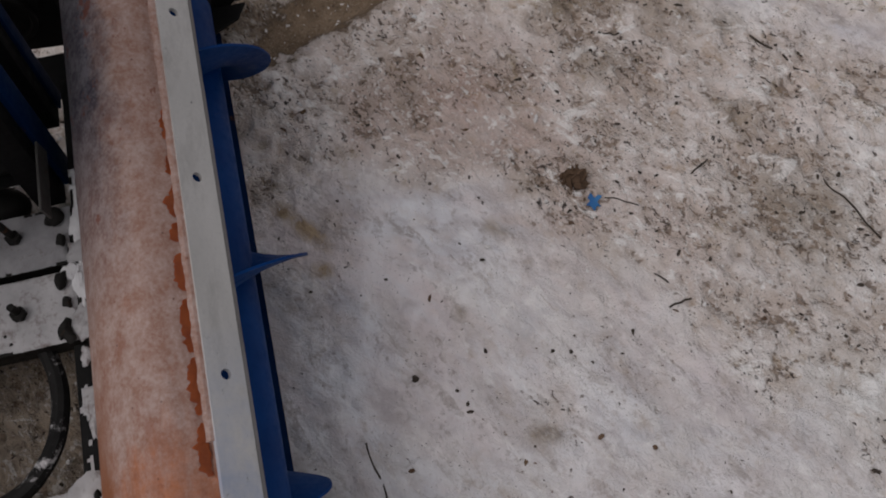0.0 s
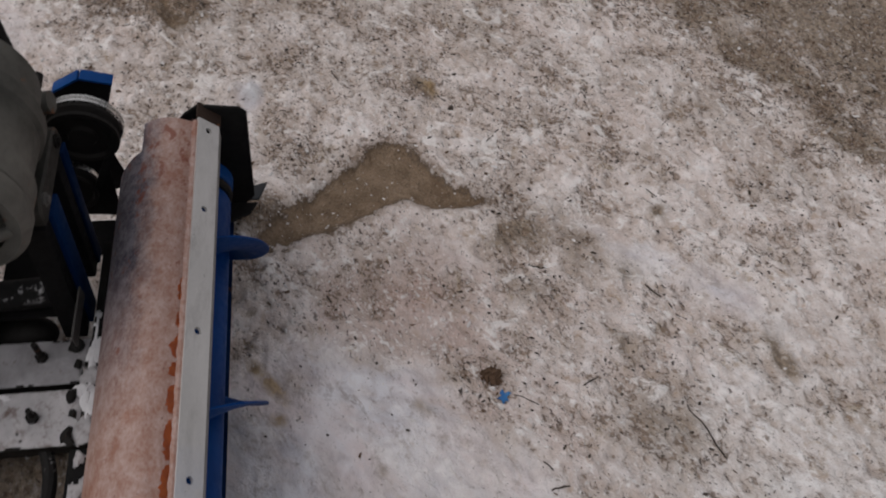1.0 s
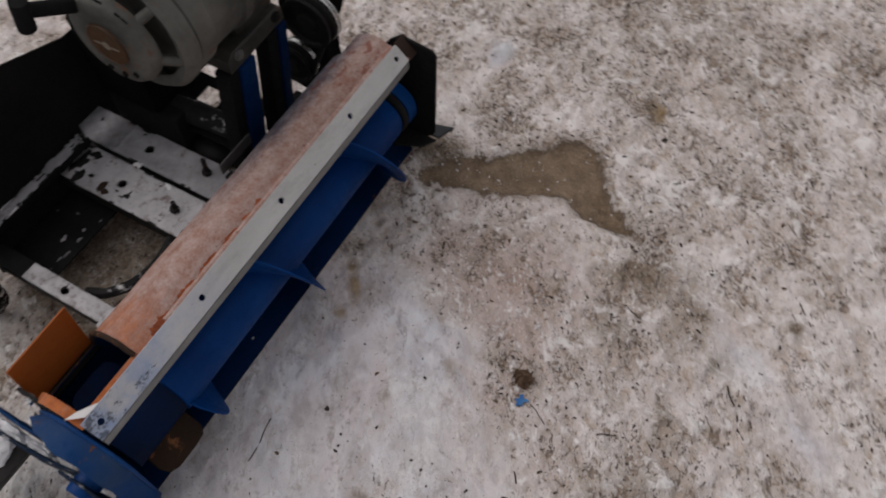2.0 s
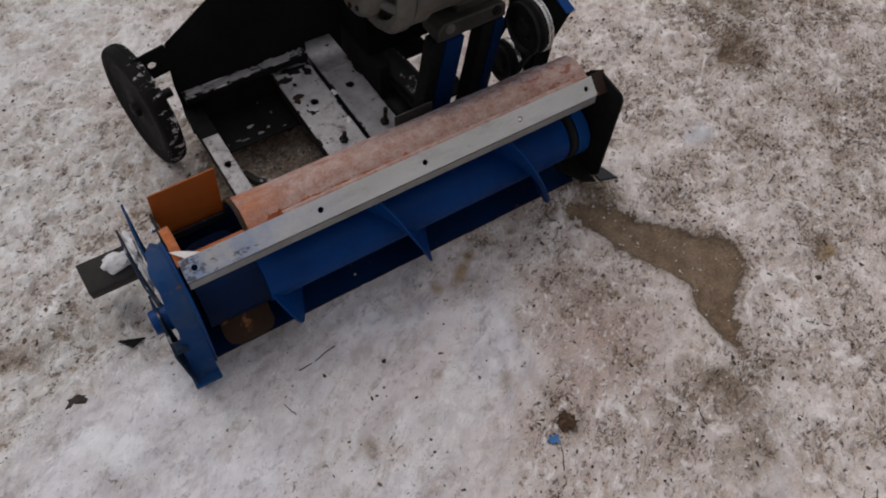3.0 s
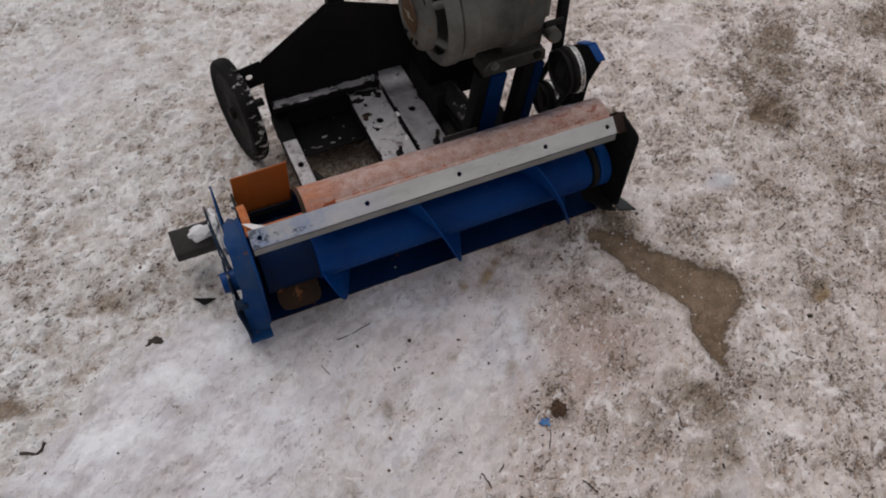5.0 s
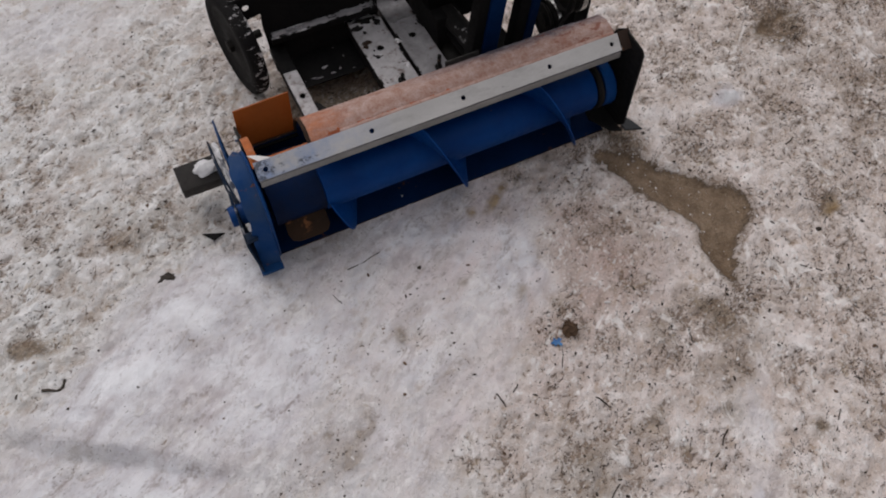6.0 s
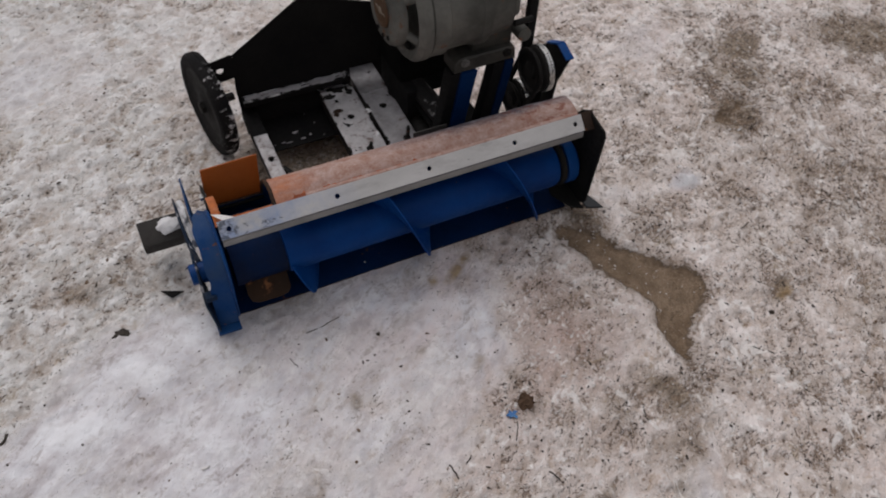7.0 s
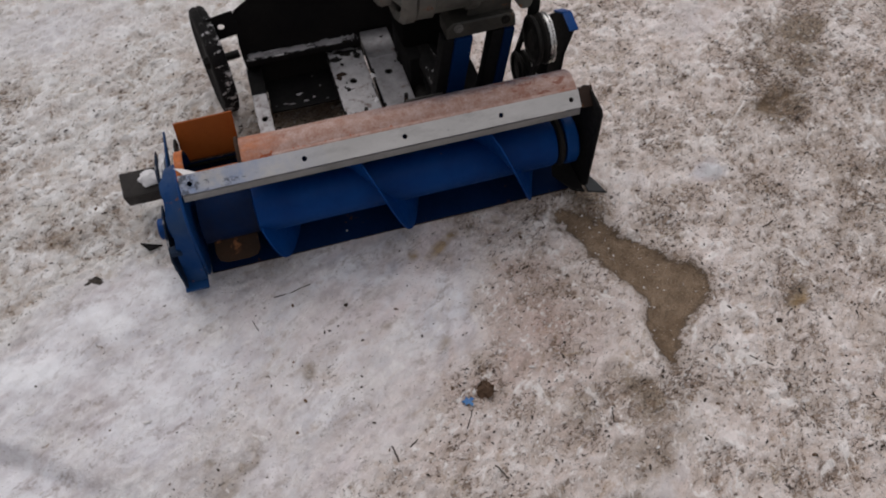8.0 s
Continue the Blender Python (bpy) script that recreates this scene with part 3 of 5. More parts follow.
# where the grit lies thick: centre, reach, turn, strength
GRITTY = [(-0.85, 0.35, 0.4, 0.30, 0, 0.38), (1.0, -0.2, 0.45, 0.36, 0, 0.30), (1.12, 0.28, 0.20, 0.17, 40, 0.8), (1.27, 0.42, 0.10, 0.06, 20, 0.7), (0.21, -0.31, 0.14, 0.17, 20, 0.10), (0.05, -0.53, 0.16, 0.11, 40, 0.30),
          (1.35, 0.3, 0.45, 0.26, 15, 0.5), (0.85, -1.30, 0.5, 0.22, 33, 1.0), (-0.43, -0.455, 0.09, 0.05, 40, 0.5), (-0.10, 0.32, 0.16, 0.14, 0, 0.4), (0.42, -0.02, 0.07, 0.05, 0, 0.6), (0.62, -0.60, 0.22, 0.14, -30, 0.35),
          (0.68, -0.45, 0.10, 0.06, 0, 0.35), (0.40, -0.60, 0.06, 0.05, 0, 0.45), (-0.34, -0.27, 0.12, 0.10, 30, 0.35), (-0.06, -0.70, 0.12, 0.06, 20, 0.35)]
# where brown melt water went in; (-0.11, 0.31) also paints the chassis shade
BROWN_SPOTS = [(1.05, 0.17, 0.09, 0.055, 25, 1.2), (1.26, 0.42, 0.06, 0.05, 20, 1.5), (1.20, 0.30, 0.06, 0.05, 0, 0.9), (0.757, -0.408, 0.040, 0.024, 20, 0.95), (0.05, -0.95, 0.030, 0.024, 0, 1.0), (0.245, -0.727, 0.022, 0.03, 0, 0.7),
               (0.43, -0.02, 0.06, 0.05, 0, 0.8), (0.345, -0.525, 0.045, 0.060, -20, 0.75), (-0.965, -0.02, 0.045, 0.025, 0, 0.9), (0.374, -0.822, 0.02, 0.02, 0, 0.7), (-0.298, -0.297, 0.012, 0.018, -30, 1.2), (-0.405, -0.440, 0.024, 0.016, 40, 1.6), (-0.455, -0.475, 0.030, 0.012, 40, 1.3), (-0.48, -0.43, 0.018, 0.012, 20, 1.2), (0.005, -0.30, 0.016, 0.010, 30, 1.0), (-0.09, -0.23, 0.014, 0.010, 0, 1.0), (0.10, -0.665, 0.05, 0.02, 30, 0.5)]
BROWN_WASH_SHADE = [(1.17, 0.33, 0.17, 0.13, 30, 0.45), (1.70, 0.32, 0.15, 0.12, 0, 0.8), (0.86, 0.09, 0.10, 0.06, 20, 0.35), (-0.45, -0.46, 0.09, 0.05, 30, 0.50), (1.0, -1.42, 0.75, 0.24, 30, 1.15), (0.80, -1.20, 0.19, 0.055, 30, 1.05), (0.58, -1.30, 0.12, 0.055, 30, 1.0), (1.02, -1.10, 0.12, 0.07, 20, 1.05), (1.15, -0.15, 0.45, 0.45, 0, 0.26), (0.62, -1.02, 0.36, 0.13, 30, 0.24), (0.34, -0.62, 0.16, 0.07, 40, 0.35), (0.20, -0.52, 0.08, 0.04, 40, 0.35), (0.19, -0.33, 0.12, 0.14, 30, 0.10),
              (-0.11, 0.31, 0.19, 0.16, 0, 1.6), (-0.70, 0.18, 0.08, 0.05, 10, 0.40), (-0.06, -0.70, 0.09, 0.05, 20, 0.45), (0.95, -0.55, 0.15, 0.10, 0, 0.30)]
BRIGHT_SNOW = [(-0.60, -0.06, 0.13, 0.11, 20, 0.42), (-0.80, -0.18, 0.15, 0.10, -20, 0.40), (-0.58, -0.24, 0.20, 0.10, 10, 0.30), (-0.06, -0.13, 0.20, 0.08, -10, 0.22), (0.07, -0.24, 0.04, 0.09, -20, 0.30),
               (-0.95, -0.42, 0.25, 0.14, -20, 0.40), (0.16, -0.88, 0.09, 0.045, 51, 0.75), (0.28, -0.74, 0.14, 0.030, 51, 0.55), (1.0, 0.52, 0.14, 0.10, 10, 0.5), (0.750, 0.0, 0.045, 0.035, 0, 1.0), (-0.75, 0.95, 0.28, 0.20, 10, 0.55), (0.57, 0.0, 0.06, 0.05, 0, 0.35), (0.30, -0.38, 0.09, 0.06, 20, 0.30), (0.16, -0.42, 0.07, 0.05, 20, 0.22)]
ROSY = [(0.21, -0.29, 0.11, 0.14, 10, 1.0), (0.22, -0.18, 0.08, 0.06, 0, 0.9), (0.05, -0.44, 0.11, 0.08, 20, 0.7), (0.17, -0.38, 0.08, 0.09, 20, 0.85), (-0.10, -0.55, 0.18, 0.10, 10, 0.45), (0.15, -0.62, 0.2, 0.1, 20, 0.35), (-0.35, -0.36, 0.10, 0.06, 30, 0.35)]
SMEARS = [(0.062, -0.066, 0.052, 0.015, 36), (-0.005, -0.077, 0.014, 0.017, -20), (0.095, -0.040, 0.022, 0.012, 36), (0.757, -0.405, 0.028, 0.015, 20)]
# rows of crumbs that a tread left: from, to
TREADS = [(-0.492, -0.200, -0.422, -0.363), (-0.422, -0.363, -0.375, -0.449), (-0.440, -0.265, -0.255, -0.215), (-0.50, -0.17, -0.40, -0.30), (-0.36, -0.12, -0.34, -0.25), (-0.255, -0.215, -0.18, -0.19)]


def ground_fields(x, y):
    thick, soak_shade, pure, rose = np.zeros_like(x), np.zeros_like(x), np.zeros_like(x), np.zeros_like(x)
    wob_x, wob_y = x + 0.10 * (value_noise(x, y, 9, 21) - 0.5), y + 0.10 * (value_noise(x, y, 9, 22) - 0.5)
    for marks, field in ((GRITTY, thick), (BROWN_SPOTS, soak_shade), (BROWN_WASH_SHADE, soak_shade), (BRIGHT_SNOW, pure), (ROSY, rose)):
        for cx, cy, rx, ry, turn, s in marks:
            np.maximum(field, s * blob(wob_x, wob_y, cx, cy, rx, ry, turn), out=field)
    swept = near_line(wob_x, wob_y, SWEPT) * np.where(inside(wob_x, wob_y, SWEPT), 1, -1)
    drag = value_noise(0.8 * x - 0.6 * y, 2.2 * (0.6 * x + 0.8 * y), 9, 24, 4)
    pure = np.clip(pure + (0.30 + 0.50 * drag) * np.clip(0.5 + swept / 0.09, 0, 1), 0, 1)
    for x0, y0, x1, y1 in TREADS:
        thick = np.maximum(thick, 0.55 * np.exp(-((near_line(wob_x * 0.5 + x * 0.5, wob_y * 0.5 + y * 0.5, [(x0, y0), (x1, y1)]) / 0.010) ** 2)))
    drift = 0.36 * np.clip(0.65 + 0.5 * x - 0.1 * y, 0, 1.15)
    dirt = np.clip(drift * (1 - 0.75 * pure) + thick + 0.5 * (value_noise(x, y, 5, 23, 5) - 0.5) * (1 - pure), 0, 1)
    soak_shade = soak_shade * (1 - 0.5 * pure)
    rim = np.minimum(near_line(x, y, PUDDLE_LINE), near_line(x, y, POOL_LINE))
    wet = inside(x, y, PUDDLE_LINE) | inside(x, y, POOL_LINE)
    # trodden crust: lumps with broken, ridged edges
    lump = value_noise(x, y, 17, 31, 3) - 0.5
    crust = np.abs(value_noise(x + 0.012 * (value_noise(x, y, 20, 34, 2) - 0.5), y, 38, 33, 3) - 0.5)
    chop = value_noise(x, y, 80, 35, 2) - 0.5
    rough = 1 - 0.72 * pure
    heap = 0.022 * blob(x, y, 0.750, -0.002, 0.035, 0.028) * (0.4 + 1.2 * value_noise(x, y, 60, 41, 2))
    z = 0.020 * (value_noise(x, y, 2.2, 30, 3) - 0.5) + (0.016 * lump - 0.026 * (crust - 0.12) + 0.011 * chop) * rough
    pit = np.clip(0.5 - 1.2 * lump + 1.8 * (crust - 0.12) - 1.0 * chop, 0, 1) * rough
    z += heap + 0.010 * np.clip(pure - 0.60, 0, 1) + 0.022 * blob(x, y, 0.43, 0.0, 0.10, 0.09) - 0.012 * blob(x, y, -0.40, 0.0, 0.18, 0.15) + 0.012 * blob(x, y, -0.62, -0.08, 0.13, 0.10)
    # a heel mark with a raised rim, and a hairline crack in the smooth snow
    heel = np.hypot(x - 0.303, y + 0.465)
    z += 0.007 * np.exp(-(((heel - 0.030) / 0.010) ** 2)) - 0.010 * np.exp(-((heel / 0.018) ** 2))
    z -= 0.005 * np.exp(-((near_line(x, y, [(-0.835, -0.122), (-0.812, -0.137), (-0.785, -0.132), (-0.775, -0.112)]) / 0.006) ** 2)) * (y < -0.105)
    across, along = (x + 0.87) * 0.573 + (y + 0.29) * 0.82, (x + 0.87) * 0.82 - (y + 0.29) * 0.573
    across = across + 0.02 * (value_noise(x, y, 12, 40, 3) - 0.5)
    z -= 0.034 * np.clip(0.5 - across / 0.03, 0, 1) * np.exp(-((along / 0.28) ** 2)) * np.exp(-((np.minimum(across, 0) / 0.25) ** 2))
    near = np.clip(rim / 0.018, 0, 1)
    z = np.where(wet, z * 0.35 - 0.012 * near - 0.001, z * (0.55 + 0.45 * near) + 0.004 * np.exp(-(((rim - 0.02) / 0.015) ** 2)))
    return z, dirt, pure, soak_shade, wet, pit, rose, rim


def height(x, y):
    return float(ground_fields(np.array([float(x)]), np.array([float(y)]))[0][0])


def spaced(lo, hi, step):
    inner = list(np.arange(lo, hi + step / 2, step))
    left, right, gap = [], [], step
    a, b = lo, inner[-1]
    while b < 400:
        gap *= 1.35
        a, b = a - gap, b + gap
        left.append(a), right.append(b)
    return np.array(left[::-1] + inner + right)


def build_ground():
    xs, ys = spaced(-1.3, 2.0, 0.006), spaced(-1.6, 1.4, 0.006)
    gx, gy = np.meshgrid(xs, ys, indexing="ij")
    z, dirt, pure, soak_shade, wet, pit, rose, rim = ground_fields(gx, gy)
    # away from the machine the marks even out
    past = np.maximum(np.maximum(-1.3 - gx, gx - 2.0), np.maximum(-1.6 - gy, gy - 1.4))
    far = np.clip(past / 0.12, 0, 1)
    z = z * (1 - far)
    dirt, pure, soak_shade, pit, rose = (k * (1 - far) + level * far for k, level in ((dirt, 0.32), (pure, 0.0), (soak_shade, 0.05), (pit, 0.45), (rose, 0.0)))
    nx, ny = gx.shape
    idx = np.arange(nx * ny).reshape(nx, ny)
    quads = np.stack([idx[:-1, :-1], idx[1:, :-1], idx[1:, 1:], idx[:-1, 1:]], -1).reshape(-1, 4)
    mesh = bpy.data.meshes.new("ground")
    mesh.vertices.add(nx * ny)
    mesh.vertices.foreach_set("co", np.stack([gx, gy, z], -1).ravel())
    mesh.loops.add(quads.size)
    mesh.loops.foreach_set("vertex_index", quads.ravel())
    mesh.polygons.add(len(quads))
    mesh.polygons.foreach_set("loop_start", np.arange(0, quads.size, 4))
    tan = np.zeros_like(gx)
    for cx, cy, rx, ry, turn in SMEARS:
        tan = np.maximum(tan, blob(gx, gy, cx, cy, rx, ry, turn))
    pool = np.clip(rim, 0, 0.06) * np.where(wet, -1, 1)
    mesh.materials.append(GROUND)
    mesh.update(calc_edges=True)
    for key, data in (("dirt", dirt), ("clean", pure), ("brown", soak_shade), ("pool", pool), ("tan", tan), ("pit", pit), ("rose", rose)):
        mesh.attributes.new(key, "FLOAT", "POINT").data.foreach_set("value", data.ravel().astype(np.float32))
    mesh.shade_smooth()
    return tagged(new("ground", mesh), "trodden dirty snow over a yard with a thawed patch of wet sand", "ground", kind="structure")


build_ground()


# ---- the snow blower ----
SLOPE = math.degrees(math.atan(0.045))
machine = new("snow_blower")
machine.matrix_world = pose(0, 0, 0, 0, -SLOPE, 0)
tagged(machine, "home-made walk-behind snow blower with blue auger and orange frosted housing", "snow blower")

AXIS_Y, AXIS_Z = 0.040, 0.136
HUB_Y = 0.035
PROFILE = [(0.0145, 0.2835), (0.026, 0.2850), (0.037, 0.2895), (0.050, 0.2945), (0.066, 0.2955), (0.085, 0.289), (0.108, 0.273), (0.128, 0.247), (0.145, 0.212), (0.155, 0.165), (0.157, 0.120), (0.145, 0.070), (0.110, 0.030), (0.055, 0.012), (0.000, 0.007)]


def build_housing():
    line = [(p.x, p.y) for p in smooth_line([(y, z, 0) for y, z in PROFILE], 4)]
    xs = [-0.428, -0.412, -0.306] + [-0.306 + k * (0.330 + 0.306) / 24 for k in range(1, 25)] + [0.350, 0.386]
    n = len(line)
    hatch = [k for k in range(n) if 0.028 <= line[k][0] and line[k][1] > 0.200]
    h0, h1 = min(hatch), max(hatch)
    notch = next(k for k in range(n) if line[k][0] > 0.095)
    bm = bmesh.new()

    def skin(depth):
        grid = []
        for x in xs:
            row = []
            for k in range(n):
                a, b = line[max(k - 1, 0)], line[min(k + 1, n - 1)]
                ty, tz = b[0] - a[0], b[1] - a[1]
                ln = math.hypot(ty, tz)
                # the sheet sags and swells a little along its length
                wave = 0.0012 * noise.noise(Vector((x * 9, k * 0.25, 4)))
                row.append(bm.verts.new((x, line[k][0] + (depth + wave) * -tz / ln, line[k][1] + (depth + wave) * ty / ln)))
            grid.append(row)
        return grid
    outer, inner = skin(0.0), skin(-0.004)
    there = {}
    for i in range(len(xs) - 1):
        for k in range(n - 1):
            x = (xs[i] + xs[i + 1]) / 2
            cut = (-0.412 < x < -0.306 and h0 <= k < h1) or (x > 0.338 and k >= notch and line[k][1] > 0.06)
            there[i, k] = not cut
    for (i, k), on in there.items():
        if not on:
            continue
        bm.faces.new((outer[i][k], outer[i][k + 1], outer[i + 1][k + 1], outer[i + 1][k])).material_index = 0
        bm.faces.new((inner[i][k], inner[i + 1][k], inner[i + 1][k + 1], inner[i][k + 1])).material_index = 1
        for (di, dk), (p, q) in {(-1, 0): ((i, k), (i, k + 1)), (1, 0): ((i + 1, k), (i + 1, k + 1)), (0, -1): ((i, k), (i + 1, k)), (0, 1): ((i, k + 1), (i + 1, k + 1))}.items():
            if not there.get((i + di, k + dk), False):
                bm.faces.new((outer[p[0]][p[1]], outer[q[0]][q[1]], inner[q[0]][q[1]], inner[p[0]][p[1]])).material_index = 2
    return part("housing", bm, SHELL, machine, "curved steel housing, orange paint under pinkish frost", more=(NAVY, RUST))


housing = build_housing()
# thin line of bare orange where the frost broke away beside the bar
for k, (x0, x1) in enumerate(((-0.272, -0.225), (-0.218, -0.165), (-0.160, -0.108), (-0.100, -0.062), (-0.050, -0.030), (-0.024, 0.012), (0.020, 0.046), (0.062, 0.098))):
    bm = bmesh.new()
    steps = 30
    lo, hi = [], []
    for s in range(steps + 1):
        x = x0 + (x1 - x0) * s / steps
        taper = math.sin(math.pi * (0.05 + 0.9 * s / steps)) ** 0.4 * (1.0 if x < 0.0 else 0.55)
        w = (0.0105 + 0.0060 * noise.noise(Vector((x * 210, k, 0)))) * taper
        near = 0.0215 + 0.0025 * noise.noise(Vector((x * 160, k, 5)))
        for row, y in ((lo, near), (hi, near + max(w, 0.001))):
            row.append(bm.verts.new((x, y, 0.2866 + 0.38 * max(y - 0.0240, 0))))
    for s in range(steps):
        bm.faces.new((lo[s], lo[s + 1], hi[s + 1], hi[s]))
    part("paint_flake", bmesh.ops.solidify(bm, geom=bm.faces[:], thickness=0.0012) and bm, PEEL, housing, "bare orange paint showing through the frost")

# crust of frost that stands along the rear edge of the bar
bm = bmesh.new()
rows = []
for k in range(161):
    x = -0.245 + 0.62 * k / 160
    back = 0.0205 + 0.0022 * noise.noise(Vector((x * 70, 3, 1))) + 0.0010 * noise.noise(Vector((x * 300, 1, 1)))
    top = 0.3000 + 0.0006 * noise.noise(Vector((x * 90, 7, 2)))
    rows.append([bm.verts.new((x, y, z)) for y, z in ((0.0125, 0.2978), (0.0160, top), (back, top - 0.0004), (back - 0.0008, 0.2940), (0.0130, 0.2920))])
for p, q in zip(rows, rows[1:]):
    for j in range(5):
        bm.faces.new((p[j], p[(j + 1) % 5], q[(j + 1) % 5], q[j]))
bm.faces.new(rows[0]), bm.faces.new(rows[-1][::-1])
part("frost_crust", bm, SHELL, housing, "crust of pinkish frost along the bar")

# the front bar: a sloping flat face with a short lip turned down
HOLES = [0.019, 0.238, 0.438, 0.637, 0.787]
lay = Matrix.Translation((-0.425, 0.001, 0.2845)) @ pose(0, 0, 0, 43) @ Matrix.Translation((0, 0, -0.001))
bar = part("edge_bar", holed_bar(bmesh.new(), 0.805, 0.037, 0.005, HOLES, 0.0052, lay), STRIP, housing, "chalky grey steel bar with five drilled holes")
bm = box(bmesh.new(), (-0.424, -0.0150, 0.2545), (0.379, -0.0108, 0.2700), 0.001)
part("lip", bm, LIP, housing, "worn lower lip of the bar")
bm = box(bmesh.new(), (0, -0.020, 0), (0.030, 0.022, 0.006), 0.001, Matrix.Translation((0.3805, 0.001, 0.2828)) @ pose(0, 0, 0, 43))
part("bracket", bm, RUST, housing, "rusty welded end of the bar")
for x in (-0.33, -0.21, -0.09, 0.03, 0.15, 0.27):
    part("bolt", rod(bmesh.new(), (x, 0.118, 0.032), (x, 0.114, 0.037), 0.006, segs=6), STEEL, housing)

cut = [(-0.3075, p.x, p.y + 0.001) for p in smooth_line([(y, z, 0) for y, z in PROFILE], 4) if p.x >= 0.026 and p.y > 0.200]
part("cut_edge", lumps(hose(bmesh.new(), cut, 0.0042, 8, 2), 0.0012, 90), RUST, housing, "dark burnt edge where the hatch was cut out")

# hatch lid over the outlet
flap = part("hatch_lid", slab(bmesh.new(), [(-0.424, 0.193), (-0.308, 0.186), (-0.303, 0.303), (-0.420, 0.300)], 0.156, 0.1595, axis=1, bevel=0.0008), ORANGE, machine, "open hatch lid of orange painted sheet steel")
rod_bm = rod(bmesh.new(), (-0.40, 0.161, 0.2), (-0.33, 0.161, 0.197), 0.004, segs=10)
part("hinge", rod_bm, RUST, flap)
hinge_bm = box(bmesh.new(), (-0.418, 0.138, 0.1915), (-0.306, 0.1555, 0.1955), 0.0008)
part("hinge_strip", hinge_bm, PITCH_BLACK, flap, "black strip at the foot of the lid")


def build_auger():
    """A thick blue tube with one thin screw flight and two throwing blades by the hatch."""
    bm = bmesh.new()
    lathe(bm, [(-0.306, 0.048), (-0.304, 0.054), (0.336, 0.054), (0.345, 0.050), (0.347, 0.03)], (AXIS_Y, AXIS_Z), 40)
    tube = part("auger", bm, AUGER_BLUE, machine, "blue painted auger tube with a screw flight")
    bm = bmesh.new()
    pitch, start, end = 0.272, -0.30, 0.315
    steps = 140
    rows = []
    for s in range(steps + 1):
        x = start + (end - start) * s / steps
        a = math.pi + 2 * math.pi * (x + 0.030) / pitch
        c, d = math.cos(a), math.sin(a)
        out = (0.117 - 0.050 * max(0, 1 - s / 9) ** 2) * (1 + 0.008 * noise.noise(Vector((s * 0.3, 0, 0))))
        rows.append([bm.verts.new((x + o, AXIS_Y + r * c, AXIS_Z + r * d)) for r, o in ((0.052, -0.002), (min(0.085, out - 0.004), -0.002), (out, -0.0015), (out, 0.0015), (min(0.085, out - 0.004), 0.002), (0.052, 0.002))])
    for p, q in zip(rows, rows[1:]):
        for j in range(5):
            bm.faces.new((p[j], p[j + 1], q[j + 1], q[j]))
    bm.faces.new(rows[0]), bm.faces.new(rows[-1][::-1])
    part("flight", bm, AUGER_BLUE, tube, "thin blue screw flight with scuffed rim")
    # tube end coloured dark, as the turning blades blur over it
    part("sleeve", lathe(bmesh.new(), [(-0.418, 0.030), (-0.416, 0.050), (-0.306, 0.050), (-0.3055, 0.030)], (AXIS_Y, AXIS_Z), 36), DARKENED_NAVY, tube, "end of the auger tube, darkened for the blur of the blades")
    for a in (32, 212):
        bm = slab(bmesh.new(), [(-0.402, 0.048), (-0.312, 0.048), (-0.313, 0.083), (-0.322, 0.095), (-0.340, 0.098), (-0.384, 0.097), (-0.398, 0.091), (-0.404, 0.075)], -0.002, 0.002, axis=2)
        bm.transform(Matrix.Translation((0, AXIS_Y, AXIS_Z)) @ pose(0, 0, 0, a))
        part("throwing_blade", bm, BLADE if a > 90 else DARKENED_NAVY, tube, "dark rust-brown steel throwing blade" if a > 90 else "throwing blade darkened for the shade in the hatch")
    bm = lathe(bmesh.new(), [(0.3485, 0.02), (0.3485, 0.052), (0.352, 0.056), (0.360, 0.056), (0.3625, 0.050), (0.3635, 0.035), (0.398, 0.035)], (AXIS_Y, AXIS_Z), 36)
    part("bearing_housing", bm, DARK_STEEL, machine, "dark greasy bearing housing")
    bm = lathe(bmesh.new(), [(0.3660, 0.040), (0.3660, 0.053), (0.370, 0.056), (0.390, 0.056), (0.394, 0.052), (0.394, 0.04)], (AXIS_Y, AXIS_Z), 36)
    part("bearing_flange", bm, BLUE, machine, "blue round flange")


build_auger()

# end plates with their skids
LEFT = [(0.165, 0.150), (0.150, 0.190), (0.122, 0.225), (0.096, 0.250), (0.075, 0.264), (0.052, 0.270), (0.030, 0.269), (-0.010, 0.257), (-0.036, 0.230), (-0.044, 0.200), (-0.042, 0.150), (-0.037, 0.095), (-0.032, 0.055), (-0.022, 0.034), (0.000, 0.014), (0.060, 0.010), (0.140, 0.060)]
left_plate = part("end_plate", slab(bmesh.new(), LEFT, -0.4345, -0.4285), PLATE_BLUE, machine, "blue end plate beside the hatch")
# flange that runs down the outer face to the skid
bm = bmesh.new()
spine = smooth_line([(0.120, 0.222, 0), (0.080, 0.250, 0), (0.020, 0.254, 0), (-0.028, 0.217, 0), (-0.040, 0.160, 0), (-0.040, 0.095, 0), (-0.046, 0.052, 0)], 5)
rows = []
